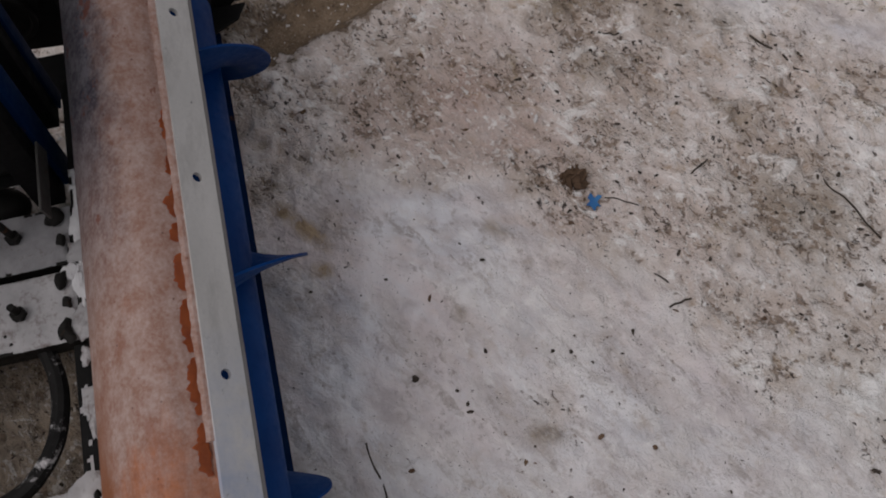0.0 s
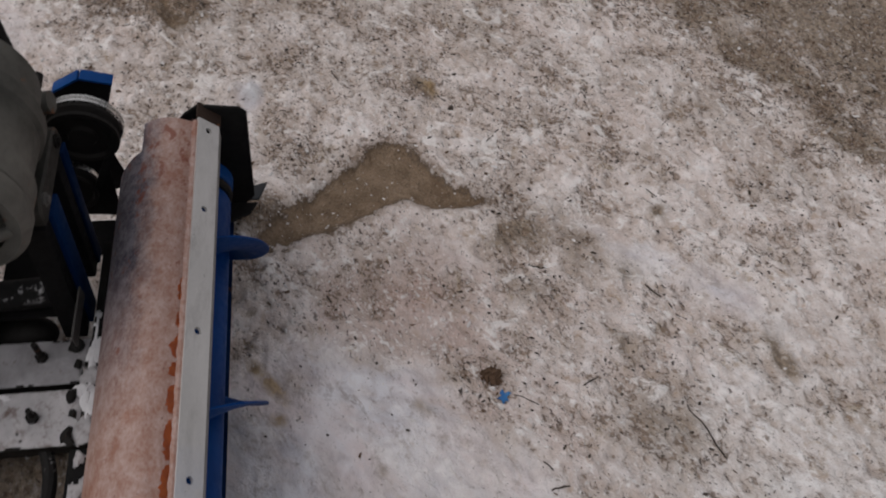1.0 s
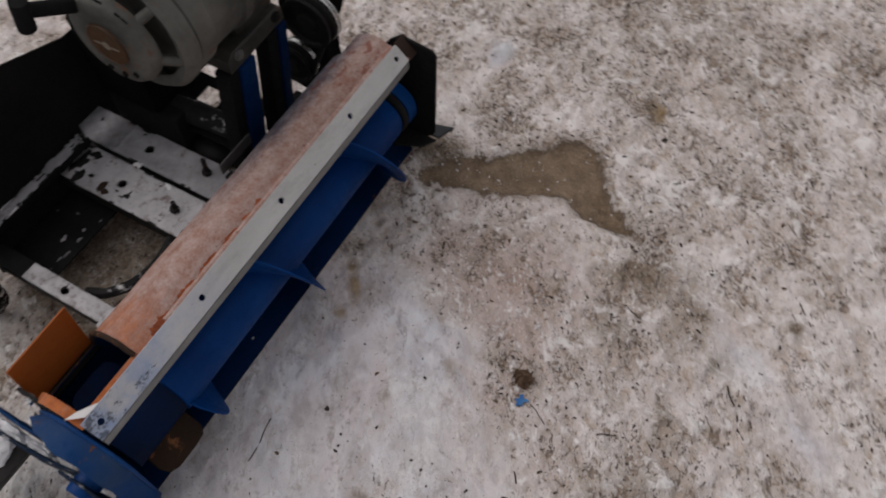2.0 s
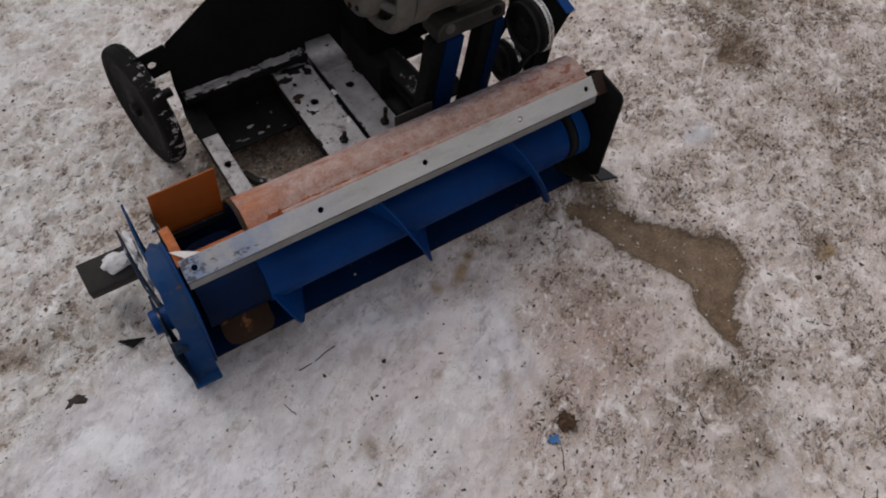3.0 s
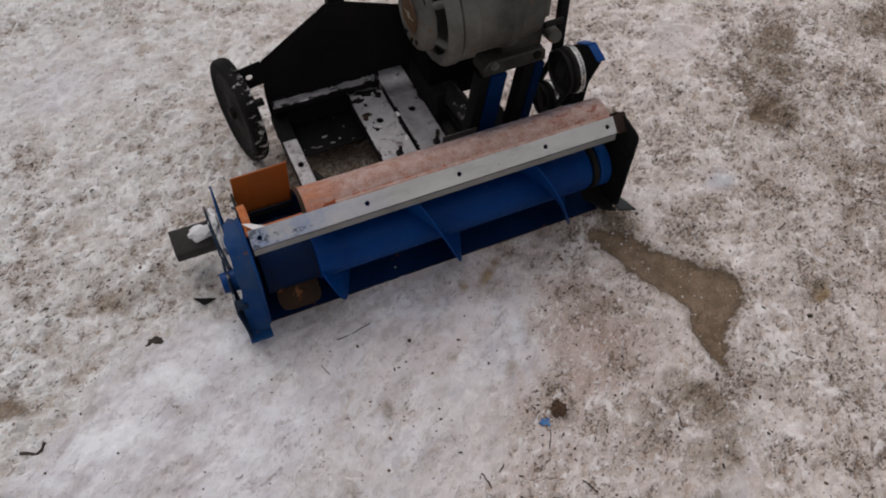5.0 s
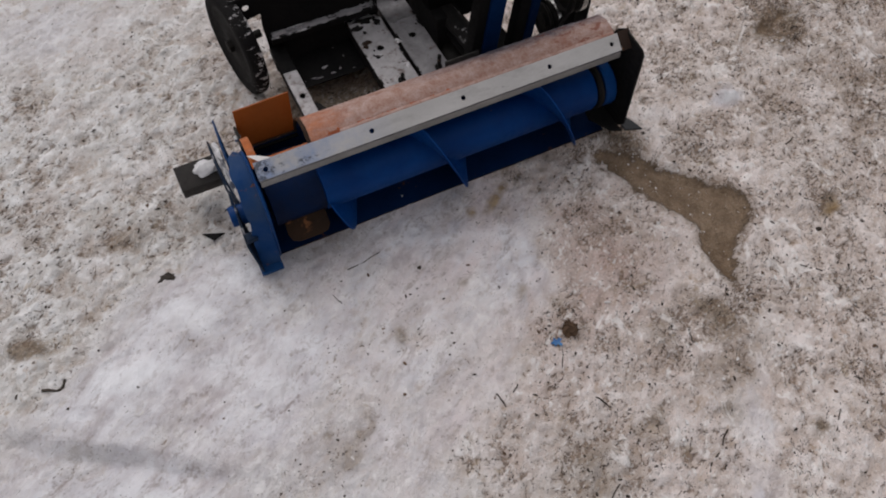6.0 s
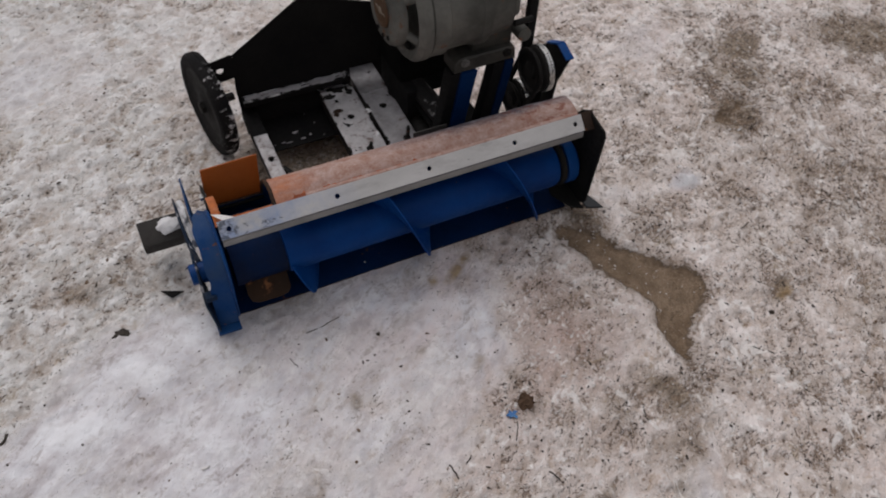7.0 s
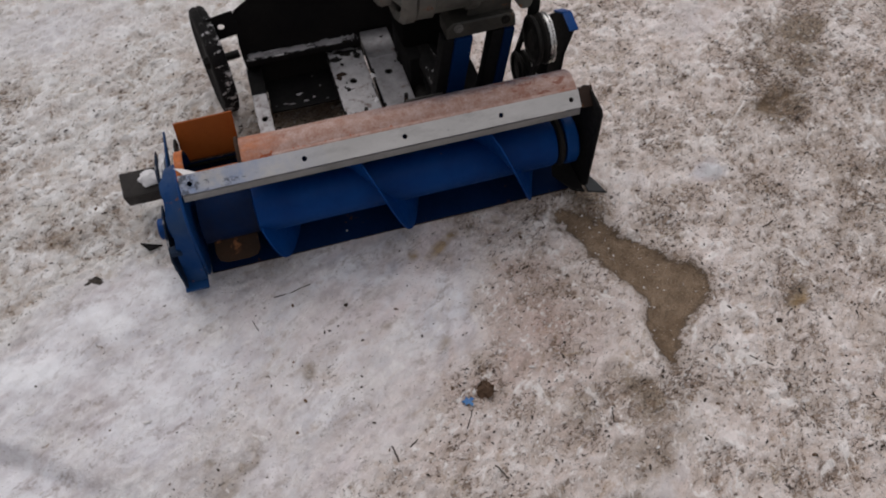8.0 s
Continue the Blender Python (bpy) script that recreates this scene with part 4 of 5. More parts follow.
for k, p in enumerate(spine):
    t = k / (len(spine) - 1)
    wide = 0.012 + 0.024 * min(t / 0.3, 1) + 0.008 * min(max((t - 0.6) / 0.3, 0), 1) + 0.003 * noise.noise(Vector((t * 9, 1, 2)))
    rows.append([bm.verts.new(v) for v in ((-0.4345, p.x, p.y), (-0.4345 - wide, p.x + 0.010 + 0.012 * (1 - t), p.y - 0.014), (-0.4345 - wide, p.x + 0.014 + 0.012 * (1 - t), p.y - 0.017), (-0.4345, p.x + 0.006, p.y - 0.006))])
for p, q in zip(rows, rows[1:]):
    for j in range(4):
        bm.faces.new((p[j], p[(j + 1) % 4], q[(j + 1) % 4], q[j]))
bm.faces.new(rows[0]), bm.faces.new(rows[-1][::-1])
part("flange", lumps(bm, 0.0022, 55), FLANGE_BLUE, left_plate, "scuffed blue flange down to the skid")
bm = box(bmesh.new(), (-0.482, -0.058, 0.036), (-0.434, -0.010, 0.044), 0.002)
part("skid", bm, BLUE_DIRTY, left_plate, "scuffed blue skid foot")
bm = lathe(bmesh.new(), [(-0.4350, 0.026), (-0.455, 0.0235), (-0.498, 0.0215), (-0.500, 0.0195), (-0.498, 0.0165), (-0.470, 0.016)], (HUB_Y, 0.142), 32, closed=False)
part("hub", bm, BLUE, left_plate, "blue hollow bearing hub")
bm = rod(bmesh.new(), (-0.484, HUB_Y, 0.142), (-0.440, HUB_Y, 0.142), 0.0150, segs=20)
part("shaft_end", bm, DARK_STEEL, left_plate, "dark shaft end")
bm = slab(bmesh.new(), [(0.072, 0.170), (0.030, 0.178), (-0.004, 0.158), (-0.030, 0.112), (-0.058, 0.056), (-0.052, 0.044), (-0.020, 0.052), (0.020, 0.096), (0.070, 0.130)], -0.4790, -0.4745)
for v in bm.verts:
    v.co.x += 0.06 * max(v.co.z - 0.10, 0) - 0.012 * (v.co.z > 0.1)
part("outer_strap", lumps(bm, 0.0012, 50), STRAP_GRIME, left_plate, "scuffed blue strap down to the skid, caked with frost")
bm = box(bmesh.new(), (-0.486, -0.033, 0.126), (-0.464, -0.014, 0.140), 0.002)
part("lug", bm, STRAP_GRIME, left_plate, "dark square lug")
bm = slab(bmesh.new(), [(-0.430, 0.040), (-0.413, 0.018), (-0.385, 0.0155), (-0.414, 0.034)], 0.2975, 0.2985, axis=2, bevel=0)
for v in bm.verts:
    v.co.z += -0.0045 + 0.05 * (v.co.y - 0.02)
part("tape_scrap", bm, CRUMB, left_plate, "scrap of white tape")
bm = slab(bmesh.new(), [(0.080, 0.2645), (0.100, 0.276), (0.128, 0.277), (0.152, 0.266), (0.160, 0.244), (0.148, 0.226), (0.128, 0.2255)], -0.4285, -0.4235)
part("ear", bm, DARK_STEEL, left_plate, "dark steel ear beside the hatch")
part("bolt", rod(bmesh.new(), (-0.4220, 0.132, 0.252), (-0.4350, 0.132, 0.252), 0.0070, segs=6), BRIGHT, left_plate, "bright bolt head")
# two slanting straps with snow between them
for x, top, low, mat in ((-0.462, (0.258, 0.197), (0.06, 0.128), BLUE_DIRTY), (-0.486, (0.230, 0.172), (0.045, 0.118), STRAP_GRIME)):
    bm = slab(bmesh.new(), [top, (top[0] - 0.004, top[1] + 0.003), (0.16, 0.186), (0.10, 0.176), (0.035, 0.160), low, (0.13, 0.118), (0.20, 0.150)], x - 0.002, x + 0.002)
    for v in bm.verts:
        v.co.x += -0.03 * (v.co.y - 0.15) + 0.8 * (v.co.y - 0.16) ** 2
    part("strap", bm, mat, left_plate, "blue steel strap with a rusty edge")
def snow_clump(x, y, z, rx, ry, rz, seed):
    """A rounded, crumbly clump of snow."""
    bm = bmesh.new()
    bmesh.ops.create_icosphere(bm, subdivisions=4, radius=1.0)
    for v in bm.verts:
        d = v.co.normalized()
        k = 1 + 0.35 * noise.noise(d * 1.6 + Vector((seed, 0, 0))) + 0.16 * noise.noise(d * 5 + Vector((0, seed, 0)))
        v.co = Vector((x + rx * d.x * k, y + ry * d.y * k, z + rz * d.z * k))
    return bm


for k, (x, y, z, rx, ry, rz) in enumerate(((-0.474, 0.185, 0.158, 0.0095, 0.038, 0.024), (-0.475, 0.125, 0.150, 0.0085, 0.030, 0.018), (-0.458, 0.010, 0.190, 0.007, 0.016, 0.008))):
    part("snow_lump", snow_clump(x, y, z, rx, ry, rz, k), SNOW_CLEAN if k < 2 else SNOW_THIN, left_plate, "snow packed between the straps")
# square stub for a skid arm
turn = Matrix.Translation((-0.53, 0.203, 0.105)) @ pose(0, 0, 0, 25)
bm = bmesh.new()
for lo, hi in (((-0.042, -0.028, -0.028), (0.045, 0.028, -0.024)), ((-0.042, -0.028, 0.024), (0.045, 0.028, 0.028)), ((-0.042, -0.028, -0.0235), (0.045, -0.024, 0.0235)), ((-0.042, 0.024, -0.0235), (0.045, 0.028, 0.0235))):
    box(bm, lo, hi, 0.0008, turn)
part("square_tube", bm, STUB, left_plate, "rusty dark grey square tube stub")
bm = snow_clump(0, 0, 0, 0.026, 0.017, 0.011, 9)
bm.transform(turn @ Matrix.Translation((0.022, 0.004, 0.030)))
part("snow_cap", bm, SNOW_CLEAN, left_plate, "small cap of snow")

RIGHT = [(0.016, 0.299), (-0.048, 0.290), (-0.057, 0.279), (-0.044, 0.062), (-0.002, 0.012), (0.040, -0.008), (0.100, 0.020), (0.110, 0.120), (0.088, 0.215), (0.040, 0.280)]
right_plate = part("end_plate", slab(bmesh.new(), RIGHT, 0.404, 0.410), BLACK, machine, "black end plate beside the belt drive")
bm = slab(bmesh.new(), [(0.4105, -0.050), (0.449, -0.064), (0.440, -0.030), (0.422, 0.020), (0.4105, 0.030)], 0.040, 0.046, axis=2)
part("skid", bm, SKID, right_plate, "dark steel skid toe")
bm = slab(bmesh.new(), [(0.352, 0.020), (0.378, -0.034), (0.4035, -0.047), (0.4035, 0.050), (0.360, 0.050)], 0.040, 0.046, axis=2)
part("scraper_corner", bm, BLACK, right_plate, "black corner of the scraper")

# ---- chassis ----


def rail(x0, x1, y0, y1, holes, hole_r, snow=None, thick=0.030, top=0.119):
    """A channel bar lying along y, with round holes in its top and a skin of snow."""
    w = x1 - x0
    place = Matrix.Translation(((x0 + x1) / 2, y0, top - 0.004)) @ pose(0, 0, 0, 0, 0, 90)
    rail_ob = part("rail", holed_bar(bmesh.new(), y1 - y0, w, 0.004, [h - y0 for h in holes], hole_r, place), DARK_STEEL, machine, "dark steel channel rail")
    for x in (x0, x1 - 0.004):
        part("web", box(bmesh.new(), (x, y0, top - thick), (x + 0.004, y1, top - 0.0045), 0.0008), DARK_STEEL, rail_ob)
    part("sole", box(bmesh.new(), (x0 + 0.0045, y0, top - thick), (x1 - 0.0045, y1, top - thick + 0.003), 0), BLACK_BARE, rail_ob)
    if snow:
        snow_sheet(rail_ob, x0, x1, y0, y1, top + 0.0004, snow, 0.98, 40 * x0, [((x0 + x1) / 2, h, hole_r * 1.2) for h in holes], label="thin uneven snow on the rail")
    return rail_ob


def snow_sheet(parent, x0, x1, y0, y1, z, material, cover, seed, gaps=(), thick=0.0035, cell=0.0034, label="thin ragged snow"):
    """A skin of snow with a broken outline, lying on a flat top; gaps are round holes (x, y, r) left free."""
    nx, ny = max(int((x1 - x0) / cell), 2), max(int((y1 - y0) / cell), 2)
    lies = {}
    for i in range(nx):
        for j in range(ny):
            x, y = x0 + (i + 0.5) * (x1 - x0) / nx, y0 + (j + 0.5) * (y1 - y0) / ny
            rim = min(x - x0, x1 - x, y - y0, y1 - y) / 0.006
            patchy = 0.5 + 0.75 * noise.noise(Vector((x * 26, y * 26, seed))) + 0.40 * noise.noise(Vector((x * 95, y * 95, seed + 5)))
            lies[i, j] = patchy + 0.35 * min(rim, 1) < cover + 0.35 if rim > 1.6 else patchy + 0.45 * (1.6 - rim) < cover + 0.35
            if any(math.hypot(x - gx, y - gy) < gr * (1.15 + 0.3 * noise.noise(Vector((x * 200, y * 200, 1)))) for gx, gy, gr in gaps):
                lies[i, j] = False
    if not any(lies.values()):
        return None
    bm = bmesh.new()
    spots = {}

    def spot(i, j):
        if (i, j) not in spots:
            x, y = x0 + i * (x1 - x0) / nx, y0 + j * (y1 - y0) / ny
            about = [lies.get((i - a, j - b), False) for a in (0, 1) for b in (0, 1)]
            jx, jy = 0.0011 * noise.noise(Vector((x * 400, y * 400, seed))), 0.0011 * noise.noise(Vector((x * 400, y * 400, seed + 9)))
            up = thick * (0.65 + 0.5 * noise.noise(Vector((x * 45, y * 45, seed + 2)))) * (1.0 if all(about) else 0.12)
            spots[i, j] = bm.verts.new((min(max(x + jx, x0), x1), min(max(y + jy, y0), y1), z + max(up, 0.0004)))
        return spots[i, j]
    for (i, j), on in lies.items():
        if on:
            bm.faces.new((spot(i, j), spot(i + 1, j), spot(i + 1, j + 1), spot(i, j + 1)))
    sheet = tagged(part("snow_skin", bm, material, parent), label, kind="stuff")
    sheet.data.flip_normals() if sheet.data.polygons[0].normal.z < 0 else None
    return sheet


rail(-0.064, 0.022, 0.190, 0.508, [0.383], 0.0065, SNOW)
back_rail = rail(0.031, 0.104, 0.190, 0.560, [0.391], 0.0065)
# snow coloured darker in two steps, for the shade towards the shield
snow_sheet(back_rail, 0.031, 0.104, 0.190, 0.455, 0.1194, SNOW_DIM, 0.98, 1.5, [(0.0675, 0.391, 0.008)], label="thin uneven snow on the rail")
snow_sheet(back_rail, 0.031, 0.104, 0.452, 0.560, 0.1190, SNOW_SHADED, 0.98, 2.5, label="thin uneven snow on the rail")
rail(-0.262, -0.228, 0.180, 0.404, [0.317], 0.006, SNOW)
part("rail", box(bmesh.new(), (-0.262, 0.408, 0.088), (-0.226, 0.510, 0.116), 0.002), BLACK, machine, "black angle rail by the wheel")
rear = part("cross_bar", box(bmesh.new(), (-0.255, 0.484, 0.140), (0.018, 0.511, 0.156), 0.002), FROSTED, machine, "black cross bar dusted with snow at the foot of the shield")
front = part("cross_bar", box(bmesh.new(), (-0.0655, 0.176, 0.085), (0.28, 0.188, 0.1225), 0.0015), DARK_STEEL, machine, "dark steel cross bar behind the housing")
slab_bar = part("cross_bar", box(bmesh.new(), (-0.262, 0.161, 0.085), (-0.066, 0.203, 0.1105), 0.002), BLACK, machine, "broad black bar behind the hatch end of the housing")
snow_sheet(slab_bar, -0.258, -0.070, 0.163, 0.201, 0.1112, SNOW, 0.30, 3.0)
snow_sheet(front, -0.060, 0.150, 0.1762, 0.1878, 0.1230, SNOW_CLEAN, 0.75, 5.0, thick=0.006)
snow_sheet(rear, -0.250, 0.016, 0.4845, 0.5105, 0.1564, SNOW_DIM, 0.62, 7.0, thick=0.005)
part("belly_plate", box(bmesh.new(), (-0.224, 0.395, 0.060), (-0.050, 0.511, 0.064), 0.001), BLACK, machine, "black sheet steel belly plate with snow specks")
snow_sheet(bpy.data.objects["belly_plate"], -0.220, -0.066, 0.398, 0.505, 0.0644, SNOW_THIN, -0.02, 11.0, thick=0.002, label="specks of snow on the belly plate")
for x, y, h in ((-0.021, 0.254, 0.145), (0.074, 0.255, 0.162)):
    stud = part("stud", rod(bmesh.new(), (x, y, 0.108), (x + 0.003, y, h), 0.0045, segs=12), DARK_STEEL, machine, "threaded dark stud")
    part("nut", rod(bmesh.new(), (x, y, 0.1235), (x, y, 0.131), 0.009, segs=6), DARK_STEEL, stud)
bm = hose(bmesh.new(), [(-0.222, 0.300, 0.092), (-0.205, 0.265, 0.094), (-0.165, 0.236, 0.095), (-0.11, 0.228, 0.095), (-0.06, 0.240, 0.097), (-0.03, 0.262, 0.105)], 0.010)
part("hose", bm, RUBBER, machine, "black frosted rubber hose")
for a, b, r in (((0.158, 0.200, 0.178), (0.142, 0.50, 0.176), 0.023), ((0.190, 0.230, 0.140), (0.182, 0.50, 0.135), 0.014)):
    part("cross_tube", lumps(rod(bmesh.new(), a, b, r, segs=24), 0.0006, 60), RUBBER, machine, "oily dark tube under the engine")
part("guide_strip", box(bmesh.new(), (0.06, 0.186, 0.180), (0.145, 0.189, 0.205), 0.0006), STEEL, machine, "narrow bright steel strip")

for k, (x, y, rx, ry, h, mat) in enumerate(((-0.246, 0.196, 0.030, 0.028, 0.006, SNOW), (-0.045, 0.181, 0.024, 0.016, 0.006, SNOW), (0.000, 0.179, 0.020, 0.014, 0.005, SNOW_CLEAN), (0.040, 0.181, 0.016, 0.015, 0.006, SNOW), (0.078, 0.179, 0.022, 0.013, 0.005, SNOW_CLEAN), (0.018, 0.193, 0.012, 0.012, 0.006, SNOW_CLEAN), (-0.155, 0.182, 0.024, 0.006, 0.005, SNOW), (-0.085, 0.184, 0.012, 0.006, 0.005, SNOW))):
    edge = [(rx * math.cos(a) * (0.75 + 0.5 * random.random()), ry * math.sin(a) * (0.75 + 0.5 * random.random())) for a in (2 * math.pi * j / 15 for j in range(15))]
    bm = lumps(mound(edge, h, k, 0.5), 0.0025, 70)
    bmesh.ops.translate(bm, verts=bm.verts[:], vec=(x, y, 0.1225))
    part("snow_drift", bm, mat, machine, "snow caught on the chassis")
for k, (x, y, r) in enumerate(((-0.054, 0.203, 0.010), (-0.020, 0.199, 0.006), (0.008, 0.205, 0.009), (0.060, 0.200, 0.006), (0.090, 0.207, 0.010), (-0.240, 0.186, 0.006))):
    edge = [(r * 1.5 * math.cos(a) * (0.6 + 0.7 * random.random()), r * math.sin(a) * (0.6 + 0.7 * random.random())) for a in (2 * math.pi * j / 9 for j in range(9))]
    bm = lumps(mound(edge, r * 0.8, k, 0.6), 0.002, 90)
    bmesh.ops.translate(bm, verts=bm.verts[:], vec=(x, y, 0.1255))
    part("dirt_clod", bm, DARK_STEEL, machine, "dark frozen dirt on the chassis")
for k, (x, y, rx, ry, mat) in enumerate(((-0.020, 0.488, 0.026, 0.012, DARK_STEEL), (-0.046, 0.470, 0.014, 0.010, DARK_STEEL), (0.006, 0.470, 0.010, 0.012, DARK_STEEL), (-0.036, 0.446, 0.005, 0.006, DARK_STEEL), (-0.046, 0.412, 0.014, 0.007, RUST), (-0.052, 0.400, 0.006, 0.008, RUST), (0.016, 0.300, 0.006, 0.010, SNOW_CLEAN), (0.026, 0.385, 0.007, 0.010, SNOW_CLEAN), (-0.150, 0.440, 0.007, 0.005, SNOW), (-0.188, 0.415, 0.006, 0.002, SNOW_DIM), (-0.176, 0.410, 0.010, 0.002, SNOW_DIM), (-0.140, 0.412, 0.008, 0.003, SNOW_DIM), (-0.118, 0.420, 0.004, 0.003, SNOW_DIM))):
    edge = [(rx * math.cos(a) * (0.55 + 0.8 * random.random()), ry * math.sin(a) * (0.55 + 0.8 * random.random())) for a in (2 * math.pi * j / 11 for j in range(11))]
    bm = mound(edge, 0.003, k, 0.5, rings=3)
    bmesh.ops.translate(bm, verts=bm.verts[:], vec=(x, y, 0.1225 if x > -0.1 else 0.0642))
    white = mat in (SNOW_CLEAN, SNOW, SNOW_DIM)
    part("snow_patch" if white else "dirt_patch", bm, mat, machine, "small patch of snow" if white else "dark patch where the snow has worn off")
SHIELD = [(-0.258, 0.280), (-0.090, 0.390), (-0.050, 0.386), (0.085, 0.340), (0.20, 0.335), (0.24, 0.30), (0.24, 0.165), (0.0265, 0.165), (0.0265, 0.03), (-0.255, 0.03), (-0.264, 0.18)]
shield = part("shield", slab(bmesh.new(), SHIELD, 0.512, 0.516, axis=1), BLACK_BARE, machine, "black sheet steel shield behind the frame")
bm = holed_bar(bmesh.new(), 0.064, 0.062, 0.004, [0.026], 0.0085, Matrix.Translation((-0.318, 0.5115, 0.243)) @ pose(0, 0, 0, 90, -10, 0))
part("tab", bm, BLACK_BARE, shield, "black axle tab")
bm = box(bmesh.new(), (0.0265, 0.5645, 0.040), (0.24, 0.5685, 0.180), 0.001)
part("rear_plate", bm, BLACK_BARE, machine, "black rear plate behind the rails")
bm = bmesh.new()
box(bm, (-0.082, 0.5175, 0.30), (-0.041, 0.545, 0.92), 0.004)
part("handle_post", bm, BLACK, machine, "black square handle post")


def build_wheel(x, y, z, r, toe):
    """A narrow wheel with a smooth dished side, turned a little about the upright."""
    turn = Matrix.Translation((x, y, z)) @ pose(0, 0, 0, 0, 0, toe) @ Matrix.Translation((-x, -y, -z))

    def turned(bm):
        bm.transform(turn)
        return bm
    side = [(-0.0150, 0.74), (-0.0185, 0.80), (-0.0190, 0.90), (-0.0165, 0.960), (-0.0105, 0.992), (-0.003, 1.0), (-0.002, 0.988), (0.002, 0.988), (0.003, 1.0), (0.0105, 0.992), (0.0165, 0.960), (0.0190, 0.90), (0.0185, 0.80), (0.0150, 0.74)]
    tyre = part("tyre", turned(lathe(bmesh.new(), [(x + dx, r * k) for dx, k in side], (y, z), 64, closed=False)), tyre_material(), None, "black rubber tyre with snow in the tread")
    disc = [(x - 0.0130, 0.010), (x - 0.0135, r * 0.22), (x - 0.0105, r * 0.28), (x - 0.0100, r * 0.62), (x - 0.0140, r * 0.70), (x - 0.0155, r * 0.745), (x + 0.0155, r * 0.745), (x + 0.0100, r * 0.62), (x + 0.008, 0.010)]
    wheel = part("wheel", turned(lathe(bmesh.new(), disc, (y, z), 56)), BLACK, machine, "black wheel with a frosted rubber tyre")
    tyre.parent = wheel
    part("axle", turned(rod(bmesh.new(), (x - 0.026, y, z), (x + 0.062, y, z), 0.010, segs=16)), DARK_STEEL, wheel)
    part("nut", turned(rod(bmesh.new(), (x - 0.0245, y, z), (x - 0.0140, y, z), 0.016, segs=6)), DARK_STEEL, wheel)
    part("hub", turned(lathe(bmesh.new(), [(x + 0.0185, 0.012), (x + 0.0185, 0.024), (x + 0.009, 0.028)], (y, z), 24)), DARK_STEEL, wheel)


build_wheel(-0.330, 0.528, 0.144, 0.130, 9)

# ---- engine ----
EY, EZ = 0.274, 0.488
engine = part("engine", lathe(bmesh.new(), [(0.088, 0.03), (0.088, 0.108), (0.095, 0.116), (0.128, 0.117), (0.133, 0.110), (0.20, 0.110), (0.205, 0.115), (0.225, 0.115), (0.23, 0.105), (0.285, 0.100), (0.292, 0.086), (0.305, 0.066), (0.305, 0.02)], (EY, EZ), 72), ALU, machine, "grey cast-aluminium engine with a brown badge")
bm = lathe(bmesh.new(), [(0.066, 0.094), (0.060, 0.110), (0.070, 0.1195), (0.089, 0.1195), (0.089, 0.097)], (EY, EZ), 72, closed=False)
part("fan_ring", lumps(bm, 0.0008, 60), ALU, engine, "cast ring of the fan cover")
bm = lathe(bmesh.new(), [(0.0245, 0.005), (0.0245, 0.036), (0.0235, 0.038), (0.0225, 0.066), (0.027, 0.074), (0.034, 0.0775), (0.050, 0.0775), (0.054, 0.068), (0.054, 0.005)], (EY, EZ), 64)
part("fan_cover", lumps(bm, 0.0006, 70), ALU, engine, "round aluminium cover with chipped rim")
bm = lathe(bmesh.new(), [(0.0915, 0.005), (0.0915, 0.093)], (EY, EZ), 40)
part("fan_hollow", bm, BLACK_BARE, engine)
# chipped dark casting line round the rim of the cover
bm = bmesh.new()
for k in range(26):
    a = radians(-62 + 8.2 * k)
    if k % 7 == 3:
        continue
    reach, thick = 0.0765 + 0.0012 * math.sin(5 * k), 0.0012 + 0.0012 * (k * 7 % 5) / 5
    lo, hi = a, a + radians(5 + k * 5 % 4)
    rod(bm, (0.0335, EY + reach * math.cos(lo), EZ + reach * math.sin(lo)), (0.0335, EY + reach * math.cos(hi), EZ + reach * math.sin(hi)), thick, segs=6)
part("casting_line", bm, BLACK_BARE, engine, "dark chipped line round the rim")
for k in range(6):
    a = radians(20 + 60 * k)
    c, d = math.cos(a), math.sin(a)
    bm = rod(bmesh.new(), (0.048, EY + 0.066 * c, EZ + 0.066 * d), (0.075, EY + 0.103 * c, EZ + 0.103 * d), 0.0085, segs=14)
    part("spoke", bm, ALU, engine)
part("badge", lathe(bmesh.new(), [(0.0205, 0.001), (0.0205, 0.034), (0.0195, 0.0345), (0.0195, 0.036), (0.0210, 0.037), (0.0240, 0.037)], (EY, EZ), 48), EMBLEM, engine, "round worn brown badge")
bm = box(bmesh.new(), (0.0188, EY - 0.024, EZ - 0.0006), (0.0202, EY - 0.009, EZ + 0.0006), 0)
box(bm, (0.0188, EY + 0.009, EZ - 0.0006), (0.0202, EY + 0.024, EZ + 0.0006), 0)
lathe(bm, [(0.0188, 0.0045), (0.0188, 0.0075), (0.0202, 0.0075), (0.0202, 0.0045)], (EY, EZ), 24)
part("mark", bm, WHITE_INK, engine, "worn pale mark")
for a in (232, 262, 290):
    c, d = math.cos(radians(a)), math.sin(radians(a))
    bm = rod(bmesh.new(), (0.0205, EY + 0.058 * c, EZ + 0.058 * d), (0.028, EY + 0.058 * c, EZ + 0.058 * d), 0.0052, segs=14)
    part("vent_hole", bm, BLACK_BARE, engine)
bm = rod(bmesh.new(), (0.060, 0.320, 0.520), (-0.050, 0.304, 0.598), 0.013, 0.0105, segs=16)
rod(bm, (-0.056, 0.308, 0.570), (-0.052, 0.300, 0.618), 0.013, segs=16)
part("starter_handle", bm, BLACK_BARE, engine, "black starter pull handle")
